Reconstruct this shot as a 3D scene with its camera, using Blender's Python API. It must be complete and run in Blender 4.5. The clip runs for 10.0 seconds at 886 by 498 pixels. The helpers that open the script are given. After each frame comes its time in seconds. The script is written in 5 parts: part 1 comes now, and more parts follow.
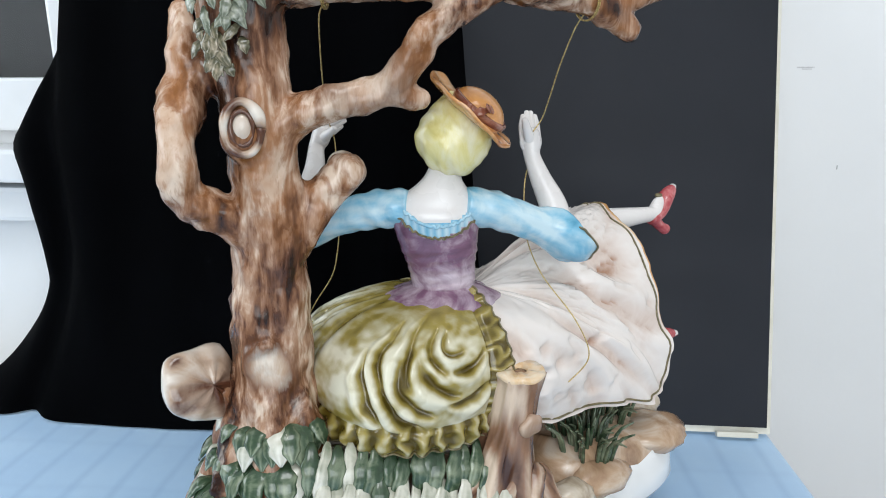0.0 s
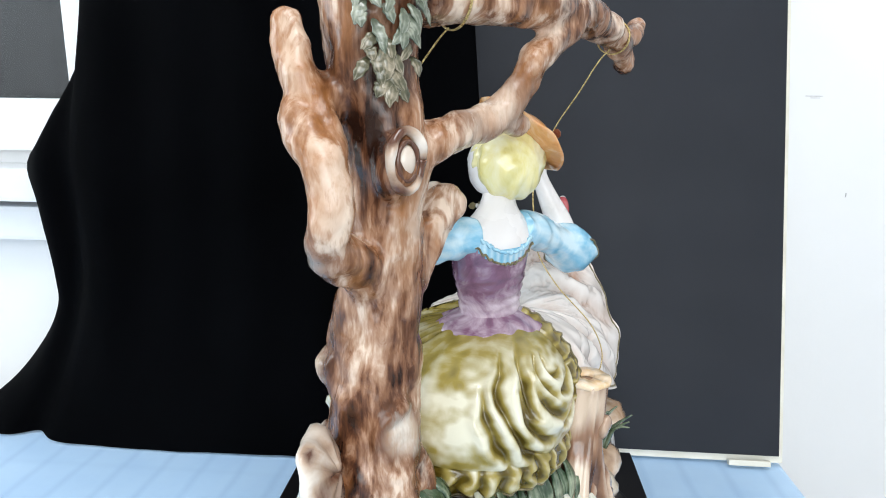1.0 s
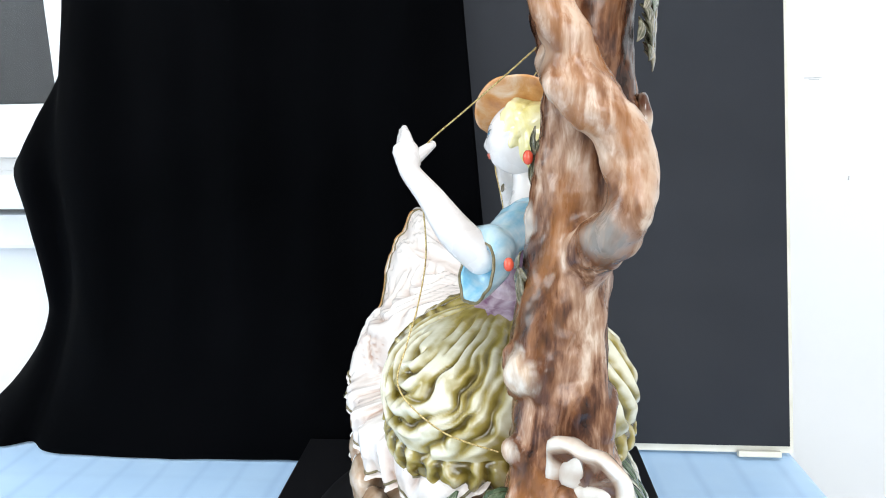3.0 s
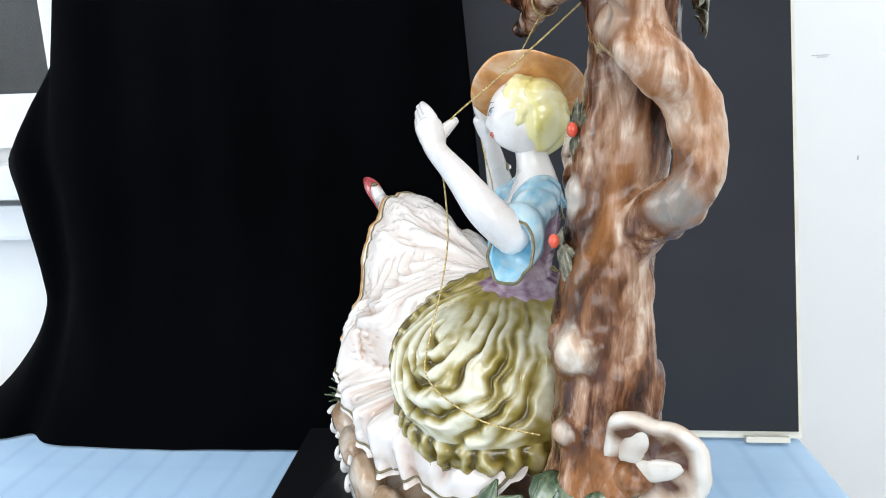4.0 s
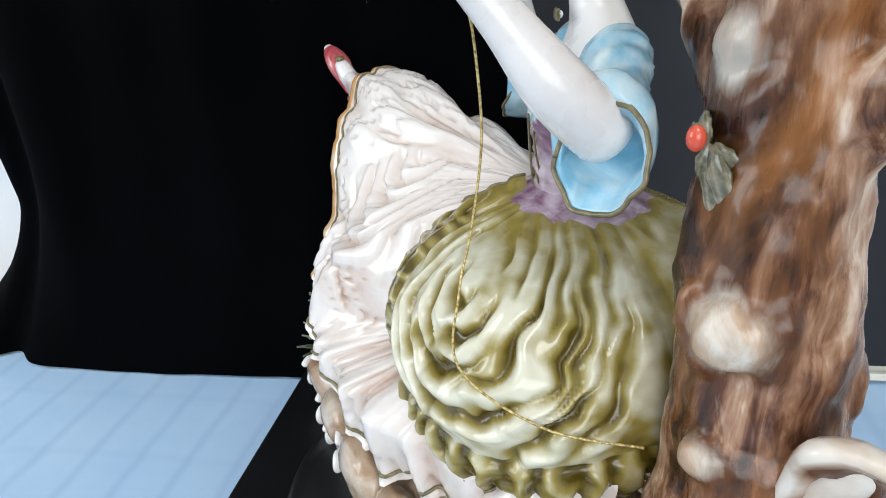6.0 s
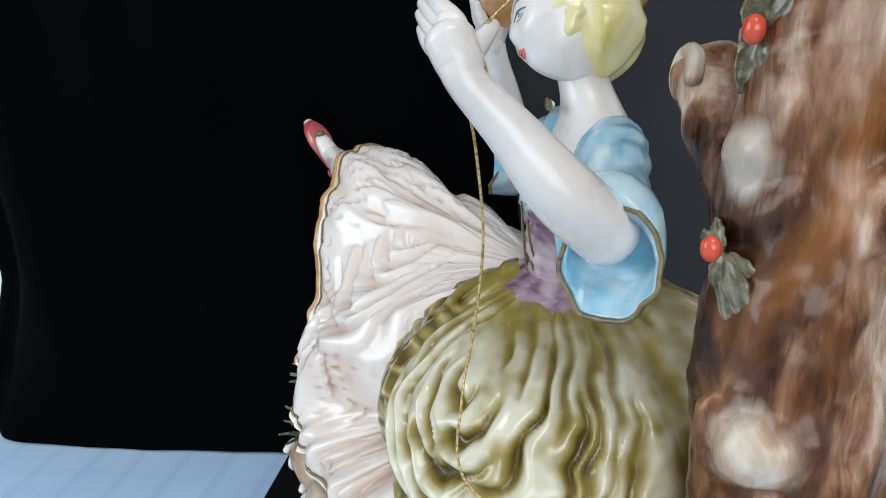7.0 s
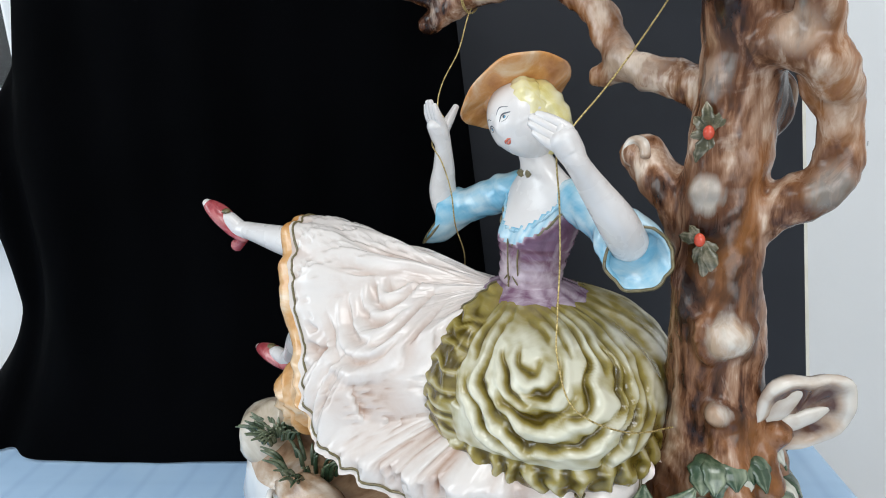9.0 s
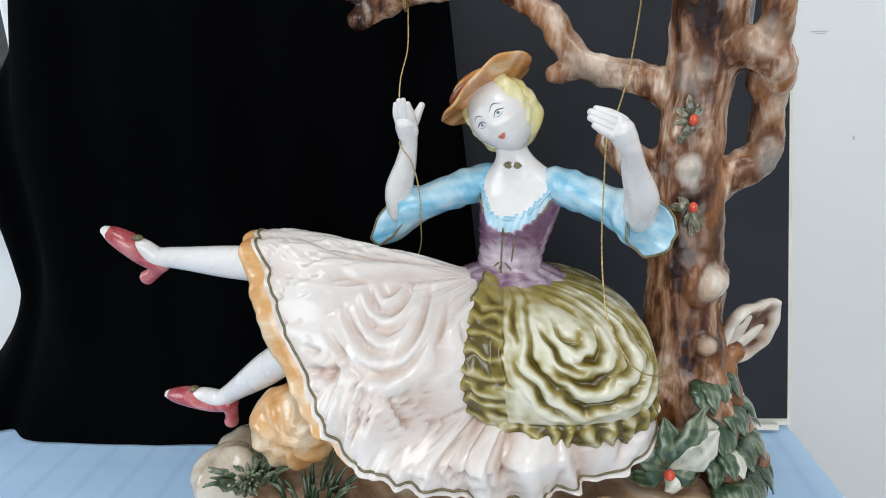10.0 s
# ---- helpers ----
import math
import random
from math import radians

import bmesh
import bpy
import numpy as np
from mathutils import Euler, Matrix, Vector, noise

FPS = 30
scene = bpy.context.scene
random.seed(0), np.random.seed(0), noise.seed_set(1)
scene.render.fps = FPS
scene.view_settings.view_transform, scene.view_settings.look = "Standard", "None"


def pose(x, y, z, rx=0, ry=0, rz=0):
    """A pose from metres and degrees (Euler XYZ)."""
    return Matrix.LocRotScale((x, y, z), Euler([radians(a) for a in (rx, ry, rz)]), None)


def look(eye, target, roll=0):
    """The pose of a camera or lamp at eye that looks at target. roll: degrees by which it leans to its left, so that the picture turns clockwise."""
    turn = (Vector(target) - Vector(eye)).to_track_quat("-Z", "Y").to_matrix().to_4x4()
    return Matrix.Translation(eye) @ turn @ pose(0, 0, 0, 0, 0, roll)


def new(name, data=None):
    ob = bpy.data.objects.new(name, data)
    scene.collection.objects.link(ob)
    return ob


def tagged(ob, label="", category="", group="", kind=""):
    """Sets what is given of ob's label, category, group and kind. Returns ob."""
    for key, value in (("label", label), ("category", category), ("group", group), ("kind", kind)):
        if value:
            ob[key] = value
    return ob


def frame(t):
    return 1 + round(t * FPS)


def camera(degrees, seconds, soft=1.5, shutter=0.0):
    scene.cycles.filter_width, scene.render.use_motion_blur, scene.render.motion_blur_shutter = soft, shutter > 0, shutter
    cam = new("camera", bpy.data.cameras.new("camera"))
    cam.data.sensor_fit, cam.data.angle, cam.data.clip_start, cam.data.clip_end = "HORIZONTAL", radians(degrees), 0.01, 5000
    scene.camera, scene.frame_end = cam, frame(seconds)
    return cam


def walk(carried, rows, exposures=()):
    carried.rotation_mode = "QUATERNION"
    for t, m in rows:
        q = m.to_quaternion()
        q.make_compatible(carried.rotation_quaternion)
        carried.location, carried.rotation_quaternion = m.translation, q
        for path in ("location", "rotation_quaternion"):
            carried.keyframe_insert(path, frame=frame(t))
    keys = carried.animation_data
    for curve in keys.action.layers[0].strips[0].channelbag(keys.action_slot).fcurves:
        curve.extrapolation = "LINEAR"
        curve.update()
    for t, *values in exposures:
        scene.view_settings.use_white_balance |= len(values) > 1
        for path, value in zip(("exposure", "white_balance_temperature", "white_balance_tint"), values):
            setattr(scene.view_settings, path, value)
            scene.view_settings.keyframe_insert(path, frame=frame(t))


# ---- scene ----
cam = camera(68.43, 10.0, soft=1.0)
EXPO = [(0.0, 0.1), (0.7, 0.36), (1.2, 0.58), (2.0, 0.70), (2.5, 0.71), (4.0, 0.42), (5.0, 0.21), (6.5, 0.11), (7.0, -0.1), (7.5, -0.08), (8.0, 0.06), (9.0, -0.05), (10.0, -0.05)]
# seconds, eye x y z, yaw, pitch, roll
EYES = [
    (0.0, 0.0181, -0.4675, 1.1356, 4.45, -14.81, 0.07),
    (0.5, 0.0187, -0.4684, 1.1375, 5.00, -14.38, 0.45),
    (1.0, 0.0056, -0.4692, 1.1362, 4.44, -12.79, 0.67),
    (1.5, 0.0027, -0.4652, 1.1245, 4.22, -11.36, -0.08),
    (2.0, 0.0061, -0.4615, 1.1190, 4.59, -11.69, -0.05),
    (2.5, 0.0084, -0.4580, 1.1193, 4.46, -12.02, -0.59),
    (4.0, 0.0159, -0.4454, 1.1112, 5.14, -12.94, -1.80),
    (4.5, 0.0184, -0.3898, 1.0938, 5.69, -16.88, -2.60),
    (5.0, 0.0193, -0.3452, 1.0927, 7.96, -20.90, -2.56),
    (6.5, 0.0263, -0.2956, 1.0868, 11.14, -23.42, -4.35),
    (7.0, 0.0229, -0.2911, 1.1019, 9.41, -19.16, -4.00),
    (7.5, 0.0209, -0.2868, 1.1062, 9.50, -17.09, -4.40),
    (8.0, 0.0142, -0.3195, 1.1204, 9.25, -16.00, -2.91),
    (8.5, 0.0138, -0.3814, 1.1347, 6.21, -15.61, -3.43),
    (9.0, 0.0128, -0.4069, 1.1314, 4.58, -15.40, -2.73),
    (9.5, 0.0195, -0.4176, 1.1384, 4.59, -16.45, -2.41),
    (10.0, 0.0156, -0.4170, 1.1407, 4.13, -16.87, -2.11),
]
walk(cam, [(t, pose(x, y, z, 90 + pitch, 0, yaw) @ pose(0, 0, 0, 0, 0, roll)) for t, x, y, z, yaw, pitch, roll in EYES],
     exposures=EXPO)
# seconds, turn of the turntable in degrees
TURNS = [(0.0, 33.15), (0.5, 50.85), (1.0, 65.6), (1.5, 78.46), (2.0, 89.72), (2.5, 98.43), (4.0, 115.27), (4.5, 117.97), (5.0, 119.97), (6.5, 124.21), (7.0, 125.15), (7.5, 129.46), (8.0, 135.62), (8.5, 142.82), (9.0, 152.34), (9.5, 165.77), (10.0, 181.34)]
# ---- world and light ----
world = bpy.data.worlds.new("sky")
scene.world = world
world.use_nodes = True
wn = world.node_tree
sky = wn.nodes.new("ShaderNodeTexSky")
sky.sky_type, sky.sun_disc, sky.sun_elevation, sky.sun_rotation = "NISHITA", False, radians(35), radians(200)
wn.links.new(sky.outputs[0], wn.nodes["Background"].inputs[0])
wn.nodes["Background"].inputs[1].default_value = 0.04


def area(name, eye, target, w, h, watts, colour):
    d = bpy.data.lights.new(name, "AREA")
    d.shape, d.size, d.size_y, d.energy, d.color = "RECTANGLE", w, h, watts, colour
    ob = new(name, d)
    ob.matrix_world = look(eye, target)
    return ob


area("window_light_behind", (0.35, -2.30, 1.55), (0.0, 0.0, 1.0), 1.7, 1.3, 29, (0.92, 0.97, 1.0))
# fill added from the left, through an opening made for it
area("added_fill_side", (-1.94, -0.50, 1.60), (0.0, -0.2, 1.0), 0.85, 1.2, 17, (0.87, 0.95, 1.0))
# overhead fill added to brighten the room; no known ceiling lamp
area("added_fill_overhead", (0.2, -0.7, 2.42), (0.2, -0.7, 0.0), 0.6, 0.6, 8, (0.98, 0.99, 1.0))


# ---- materials ----
class Mat:
    """A node material with a Principled shader and short ways to add nodes."""

    def __init__(self, name, colour=(0.8, 0.8, 0.8), rough=0.5, metal=0.0, coat=0.0):
        self.m = bpy.data.materials.new(name)
        self.m.use_nodes = True
        self.t = self.m.node_tree
        self.b = self.t.nodes["Principled BSDF"]
        self.b.inputs["Base Color"].default_value = (*colour, 1)
        self.b.inputs["Roughness"].default_value = rough
        self.b.inputs["Metallic"].default_value = metal
        self.b.inputs["Coat Weight"].default_value = coat
        self.b.inputs["Coat Roughness"].default_value = 0.06
        self.co = self.t.nodes.new("ShaderNodeTexCoord").outputs["Object"]

    def link(self, a, b):
        self.t.links.new(a, b)

    def noise(self, scale, detail=4, rough=0.55, stretch=(1, 1, 1), warp=0.0, off=0.0):
        mp = self.t.nodes.new("ShaderNodeMapping")
        mp.inputs["Scale"].default_value = stretch
        mp.inputs["Location"].default_value = (off, off * 0.7, -off)
        self.link(self.co, mp.inputs[0])
        n = self.t.nodes.new("ShaderNodeTexNoise")
        n.inputs["Scale"].default_value, n.inputs["Detail"].default_value = scale, detail
        n.inputs["Roughness"].default_value, n.inputs["Distortion"].default_value = rough, warp
        self.link(mp.outputs[0], n.inputs["Vector"])
        return n.outputs["Fac"]

    def ramp(self, fac, stops):
        r = self.t.nodes.new("ShaderNodeValToRGB")
        e = r.color_ramp.elements
        while len(e) < len(stops):
            e.new(0.5)
        for el, (p, c) in zip(e, stops):
            el.position, el.color = p, (*c, 1) if len(c) == 3 else c
        self.link(fac, r.inputs[0])
        return r.outputs[0]

    def mix(self, fac, a, b, mode="MIX"):
        n = self.t.nodes.new("ShaderNodeMix")
        n.data_type, n.blend_type = "RGBA", mode
        for sock, val in ((n.inputs[0], fac), (n.inputs[6], a), (n.inputs[7], b)):
            if isinstance(val, (int, float)):
                sock.default_value = val
            elif isinstance(val, tuple):
                sock.default_value = (*val, 1)
            else:
                self.link(val, sock)
        return n.outputs[2]

    def math(self, op, a, b=0.0):
        n = self.t.nodes.new("ShaderNodeMath")
        n.operation = op
        for sock, val in ((n.inputs[0], a), (n.inputs[1], b)):
            if isinstance(val, (int, float)):
                sock.default_value = val
            else:
                self.link(val, sock)
        return n.outputs[0]

    def attr(self, name):
        n = self.t.nodes.new("ShaderNodeAttribute")
        n.attribute_name = name
        return n.outputs["Fac"]

    def axis(self, i):
        n = self.t.nodes.new("ShaderNodeSeparateXYZ")
        self.link(self.co, n.inputs[0])
        return n.outputs[i]

    def colour(self, out):
        self.link(out, self.b.inputs["Base Color"])
        return self

    def bump(self, fac, strength, dist):
        n = self.t.nodes.new("ShaderNodeBump")
        n.inputs["Strength"].default_value, n.inputs["Distance"].default_value = strength, dist
        self.link(fac, n.inputs["Height"])
        self.link(n.outputs[0], self.b.inputs["Normal"])
        return self

    def roughness(self, fac, lo, hi):
        n = self.t.nodes.new("ShaderNodeMapRange")
        n.inputs[3].default_value, n.inputs[4].default_value = lo, hi
        self.link(fac, n.inputs[0])
        self.link(n.outputs[0], self.b.inputs["Roughness"])
        return self


def glazed(name, deep, mid, pale, scale=60, stretch=(1, 1, 1), rough=0.18, use_glaze=True, amount=0.75):
    """Painted porcelain: the paint pools thick or runs thin, with brush mottling; on skirt folds the glaze value also
    holds painted crease shade.
    """
    k = Mat(name, mid, rough, coat=0.35)
    k.b.inputs["Coat Roughness"].default_value = 0.10
    k.b.inputs["Specular IOR Level"].default_value = 0.45
    n1 = k.noise(scale, 5, 0.6, stretch, 0.6)
    fac = n1
    if use_glaze:
        fac = k.math("ADD", k.math("MULTIPLY", k.attr("glaze"), amount), k.math("MULTIPLY", n1, 1 - amount + 0.15))
    k.colour(k.ramp(fac, [(0.25, deep), (0.47, mid), (0.72, pale)]))
    k.bump(k.noise(scale * 5, 3), 0.06, 0.001)
    k.roughness(k.noise(scale * 1.7, 3), rough - 0.08, rough + 0.14)
    return k


def make_bark():
    k = Mat("bark_glaze", (0.4, 0.25, 0.15), 0.3, coat=0.12)
    k.b.inputs["Coat Roughness"].default_value = 0.18
    k.b.inputs["Specular IOR Level"].default_value = 0.35
    macro = k.noise(17, 4, 0.6, (1, 1, 0.48), 0.9)
    streak = k.noise(75, 5, 0.62, (1, 1, 0.20), 0.7)
    fine = k.noise(230, 4, 0.6, (1, 1, 0.28), 0.5, 1.3)
    patch = k.noise(22, 5, 0.65, (1, 1, 0.55), 0.9, 0.37)
    mixed = k.math("ADD", k.math("ADD", k.math("MULTIPLY", macro, 0.54), k.math("MULTIPLY", streak, 0.33)), k.math("MULTIPLY", fine, 0.13))
    # grooves go dark, ridges cream: wash paint with groove shade put into the colour
    base = k.ramp(mixed, [(0.43, (0.022, 0.0075, 0.004)), (0.465, (0.092, 0.034, 0.016)), (0.498, (0.225, 0.105, 0.055)), (0.537, (0.40, 0.235, 0.15)), (0.587, (0.70, 0.55, 0.43))])
    warm = k.mix(k.ramp(k.noise(19, 5, 0.6, (1, 1, 0.5), 0.8, 2.1), [(0.48, (0, 0, 0)), (0.62, (0.62, 0.62, 0.62))]), base, (0.33, 0.125, 0.032))
    worn = k.mix(k.ramp(k.math("ADD", k.math("MULTIPLY", patch, 0.66), k.math("MULTIPLY", mixed, 0.34)), [(0.545, (0, 0, 0)), (0.64, (0.85, 0.85, 0.85))]), warm, (0.68, 0.54, 0.43))
    # cream places where the paint was wiped off; brown rim of gathered paint and painted-in shadow edge
    for c, r, most in (((-0.1600, 0.0255, 0.1925), 0.0125, 0.95), ((-0.158, -0.0315, 0.163), 0.014, 0.9), ((-0.1407, 0.0125, 0.266), 0.0095, 0.6), ((-0.1560, 0.0270, 0.151), 0.0068, 0.7), ((-0.137, 0.006, 0.322), 0.012, 0.22),
                       ((-0.094, -0.044, 0.335), 0.026, 0.35), ((-0.196, -0.006, 0.268), 0.013, 0.3), ((-0.177, 0.015, 0.342), 0.013, 0.4)):
        v = k.t.nodes.new("ShaderNodeVectorMath")
        v.operation = "DISTANCE"
        v.inputs[1].default_value = c
        k.link(k.co, v.inputs[0])
        d = k.math("ADD", k.math("DIVIDE", v.outputs["Value"], r * 2), k.math("MULTIPLY", k.math("SUBTRACT", mixed, 0.5), 1.9))
        worn = k.mix(k.ramp(d, [(0.34, (0, 0, 0)), (0.52, (0.62, 0.62, 0.62)), (0.85, (0, 0, 0))]), worn, (0.13, 0.048, 0.018))
        worn = k.mix(k.ramp(d, [(0.26, (most, most, most)), (0.54, (0, 0, 0))]), worn, k.ramp(patch, [(0.40, (0.52, 0.37, 0.26)), (0.52, (0.70, 0.62, 0.53)), (0.7, (0.76, 0.71, 0.64))]))
    k.colour(worn)
    k.bump(mixed, 0.55, 0.0026)
    k.roughness(streak, 0.18, 0.36)
    return k


BARK = make_bark()
SKIN = glazed("white_porcelain", (0.62, 0.57, 0.54), (0.72, 0.685, 0.665), (0.76, 0.73, 0.715), 25, use_glaze=False, rough=0.24)
HAIR = glazed("yellow_hair_paint", (0.60, 0.50, 0.14), (0.74, 0.66, 0.30), (0.80, 0.76, 0.55), 70, (1, 1, 0.5), use_glaze=False)
HAT = glazed("orange_hat_paint", (0.42, 0.15, 0.04), (0.64, 0.30, 0.10), (0.78, 0.60, 0.42), 45, use_glaze=False)
RIBBON = glazed("brown_ribbon_paint", (0.12, 0.035, 0.02), (0.22, 0.07, 0.04), (0.36, 0.15, 0.09), 120, use_glaze=False)
BLUE = glazed("blue_sleeve_paint", (0.07, 0.29, 0.45), (0.20, 0.47, 0.64), (0.55, 0.70, 0.76), 48, use_glaze=True, amount=0.45)
PURPLE = glazed("purple_bodice_paint", (0.07, 0.03, 0.06), (0.19, 0.095, 0.155), (0.58, 0.48, 0.54), 55, use_glaze=True, amount=0.4)
OLIVE = glazed("olive_apron_paint_fold_shade", (0.085, 0.058, 0.006), (0.30, 0.235, 0.06), (0.68, 0.65, 0.51), 42, use_glaze=True, amount=0.8)
PINK = glazed("blush_glaze_fold_shade", (0.36, 0.19, 0.115), (0.64, 0.53, 0.47), (0.77, 0.71, 0.67), 38, use_glaze=True, amount=0.7)
ORANGE = glazed("orange_lining_paint", (0.48, 0.20, 0.05), (0.66, 0.36, 0.14), (0.78, 0.64, 0.46), 40, use_glaze=False)
SHOE = glazed("red_shoe_paint", (0.26, 0.03, 0.04), (0.42, 0.07, 0.08), (0.62, 0.25, 0.24), 90, use_glaze=False)
GOLDLINE = glazed("dull_gold_line", (0.06, 0.05, 0.02), (0.13, 0.105, 0.045), (0.25, 0.2, 0.1), 200, use_glaze=False, rough=0.3)
LIP = glazed("red_lip_paint", (0.5, 0.10, 0.06), (0.58, 0.14, 0.09), (0.62, 0.2, 0.14), 90, use_glaze=False)
BROW = glazed("dark_grey_brush_line", (0.06, 0.06, 0.07), (0.10, 0.11, 0.13), (0.2, 0.22, 0.25), 90, use_glaze=False)
BERRY = glazed("red_berry_paint", (0.5, 0.03, 0.015), (0.62, 0.06, 0.03), (0.7, 0.12, 0.06), 90, use_glaze=False, rough=0.18)
LEAF = glazed("green_leaf_paint", (0.010, 0.024, 0.012), (0.042, 0.076, 0.040), (0.30, 0.34, 0.23), 60, use_glaze=True, amount=0.45)
HOLLY = glazed("dark_holly_paint", (0.018, 0.020, 0.010), (0.090, 0.085, 0.048), (0.42, 0.35, 0.25), 150, use_glaze=True, amount=0.45)
MOSS = glazed("grey_green_moss_paint", (0.030, 0.036, 0.024), (0.115, 0.135, 0.095), (0.36, 0.37, 0.29), 130, use_glaze=True, amount=0.45)
PALELEAF = glazed("white_green_leaf_paint", (0.16, 0.19, 0.12), (0.55, 0.54, 0.45), (0.78, 0.76, 0.69), 50, use_glaze=True, amount=0.55)
EARTH = glazed("brown_earth_paint", (0.17, 0.08, 0.04), (0.45, 0.30, 0.19), (0.72, 0.65, 0.56), 30, use_glaze=False)
PALEROCK = glazed("beige_rock_paint", (0.22, 0.15, 0.09), (0.52, 0.44, 0.34), (0.70, 0.65, 0.57), 34, use_glaze=False)
WHITE = glazed("white_glazed_rim", (0.74, 0.72, 0.70), (0.82, 0.81, 0.79), (0.85, 0.84, 0.83), 20, use_glaze=False, rough=0.16)
FUNGUS = glazed("cream_brown_shell_glaze", (0.10, 0.038, 0.02), (0.46, 0.33, 0.24), (0.72, 0.65, 0.57), 45, (1, 0.5, 1), use_glaze=True, amount=0.7)
STUMP = glazed("brown_stump_paint", (0.06, 0.022, 0.011), (0.27, 0.145, 0.085), (0.64, 0.50, 0.38), 55, (1, 1, 0.3), use_glaze=True, amount=0.65)
TANCUT = glazed("orange_cut_wood_paint", (0.55, 0.27, 0.09), (0.74, 0.52, 0.30), (0.82, 0.74, 0.62), 60, use_glaze=False)


def make_cord():
    k = Mat("gold_cord", (0.45, 0.31, 0.08), 0.35, 0.45)
    k.colour(k.ramp(k.noise(900, 2, 0.5), [(0.35, (0.26, 0.17, 0.05)), (0.65, (0.72, 0.56, 0.24))]))
    return k


CORD = make_cord()


def make_cloth():
    k = Mat("black_cotton", (0.012, 0.012, 0.014), 0.85)
    k.b.inputs["Specular IOR Level"].default_value = 0.02
    k.colour(k.ramp(k.noise(7, 3), [(0.3, (0.0006, 0.0007, 0.0010)), (0.7, (0.0013, 0.0014, 0.0019))]))
    return k.bump(k.noise(900, 2), 0.1, 0.0006)


def make_board():
    k = Mat("black_card", (0.03, 0.032, 0.038), 0.55)
    k.b.inputs["Specular IOR Level"].default_value = 0.25
    k.colour(k.ramp(k.noise(5, 4), [(0.3, (0.010, 0.0122, 0.0175)), (0.7, (0.014, 0.0168, 0.0235))]))
    return k.bump(k.noise(400, 3), 0.08, 0.0005).roughness(k.noise(12, 3), 0.5, 0.65)


def make_wall():
    k = Mat("white_wall_paint", (0.8, 0.8, 0.8), 0.6)
    k.colour(k.ramp(k.noise(3, 5), [(0.3, (0.79, 0.80, 0.81)), (0.7, (0.84, 0.845, 0.85))]))
    return k.bump(k.noise(160, 4), 0.12, 0.001)


def make_tablecloth():
    k = Mat("pale_blue_oilcloth", (0.35, 0.55, 0.78), 0.42)
    wob = k.math("MULTIPLY", k.noise(9, 2), 0.012)
    px = k.math("ADD", k.axis(0), wob)
    py = k.math("ADD", k.axis(1), wob)
    lines = []
    for src, width, soft in ((px, 0.043, 0.05), (py, 0.075, 0.03)):
        fr = k.math("FRACT", k.math("DIVIDE", k.math("ADD", src, 5.0), width))
        d = k.math("ABSOLUTE", k.math("SUBTRACT", fr, 0.5))
        lines.append(k.ramp(d, [(0.0, (1, 1, 1)), (soft, (0.7, 0.7, 0.7)), (soft * 3, (0, 0, 0))]))
    base = k.ramp(k.noise(14, 4), [(0.3, (0.42, 0.61, 0.84)), (0.7, (0.48, 0.67, 0.88))])
    c = k.mix(k.math("MULTIPLY", lines[0], 0.32), base, (0.27, 0.43, 0.66))
    c = k.mix(k.math("MULTIPLY", lines[1], 0.12), c, (0.30, 0.46, 0.68))
    k.colour(c)
    return k.bump(k.noise(60, 4), 0.15, 0.002)


CLOTH, BOARD, WALL, OILCLOTH = make_cloth(), make_board(), make_wall(), make_tablecloth()
PLASTIC = Mat("white_window_plastic", (0.78, 0.79, 0.80), 0.3)
PLASTIC.colour(PLASTIC.ramp(PLASTIC.noise(12, 4), [(0.3, (0.74, 0.75, 0.76)), (0.7, (0.80, 0.81, 0.82))]))
SHUTTER = Mat("grey_shutter", (0.12, 0.12, 0.12), 0.6)
SHUTTER.colour(SHUTTER.ramp(SHUTTER.noise(40, 5, 0.6, (1, 1, 0.15)), [(0.3, (0.006, 0.0065, 0.007)), (0.7, (0.016, 0.0165, 0.018))]))
SCUFF = Mat("grey_scuff", (0.45, 0.45, 0.45), 0.6)
SCUFF.colour(SCUFF.ramp(SCUFF.noise(300, 3), [(0.3, (0.36, 0.36, 0.37)), (0.7, (0.66, 0.66, 0.67))]))
CREAM = Mat("cream_edge", (0.74, 0.72, 0.62), 0.5)
CREAM.colour(CREAM.ramp(CREAM.noise(30, 4), [(0.3, (0.66, 0.63, 0.52)), (0.7, (0.78, 0.76, 0.68))]))
BLACKGLOSS = Mat("black_acrylic", (0.004, 0.004, 0.005), 0.35)
BLACKGLOSS.colour(BLACKGLOSS.ramp(BLACKGLOSS.noise(20, 4), [(0.3, (0.003, 0.003, 0.004)), (0.7, (0.006, 0.006, 0.007))]))
DISC = Mat("dark_disc", (0.03, 0.03, 0.033), 0.3)
DISC.colour(DISC.ramp(DISC.noise(60, 3), [(0.3, (0.006, 0.006, 0.007)), (0.7, (0.014, 0.014, 0.015))]))
CABLE = Mat("dark_blue_cable", (0.01, 0.012, 0.04), 0.4)
CABLE.roughness(CABLE.noise(50), 0.3, 0.5)
FLOOR = Mat("grey_floor", (0.3, 0.28, 0.26), 0.6)
FLOOR.colour(FLOOR.ramp(FLOOR.noise(8, 5), [(0.3, (0.24, 0.22, 0.2)), (0.7, (0.34, 0.32, 0.3))]))
GLASS = Mat("window_glass", (0.9, 0.92, 0.93), 0.03)
GLASS.b.inputs["Transmission Weight"].default_value = 1.0
GLASS.b.inputs["IOR"].default_value = 1.2


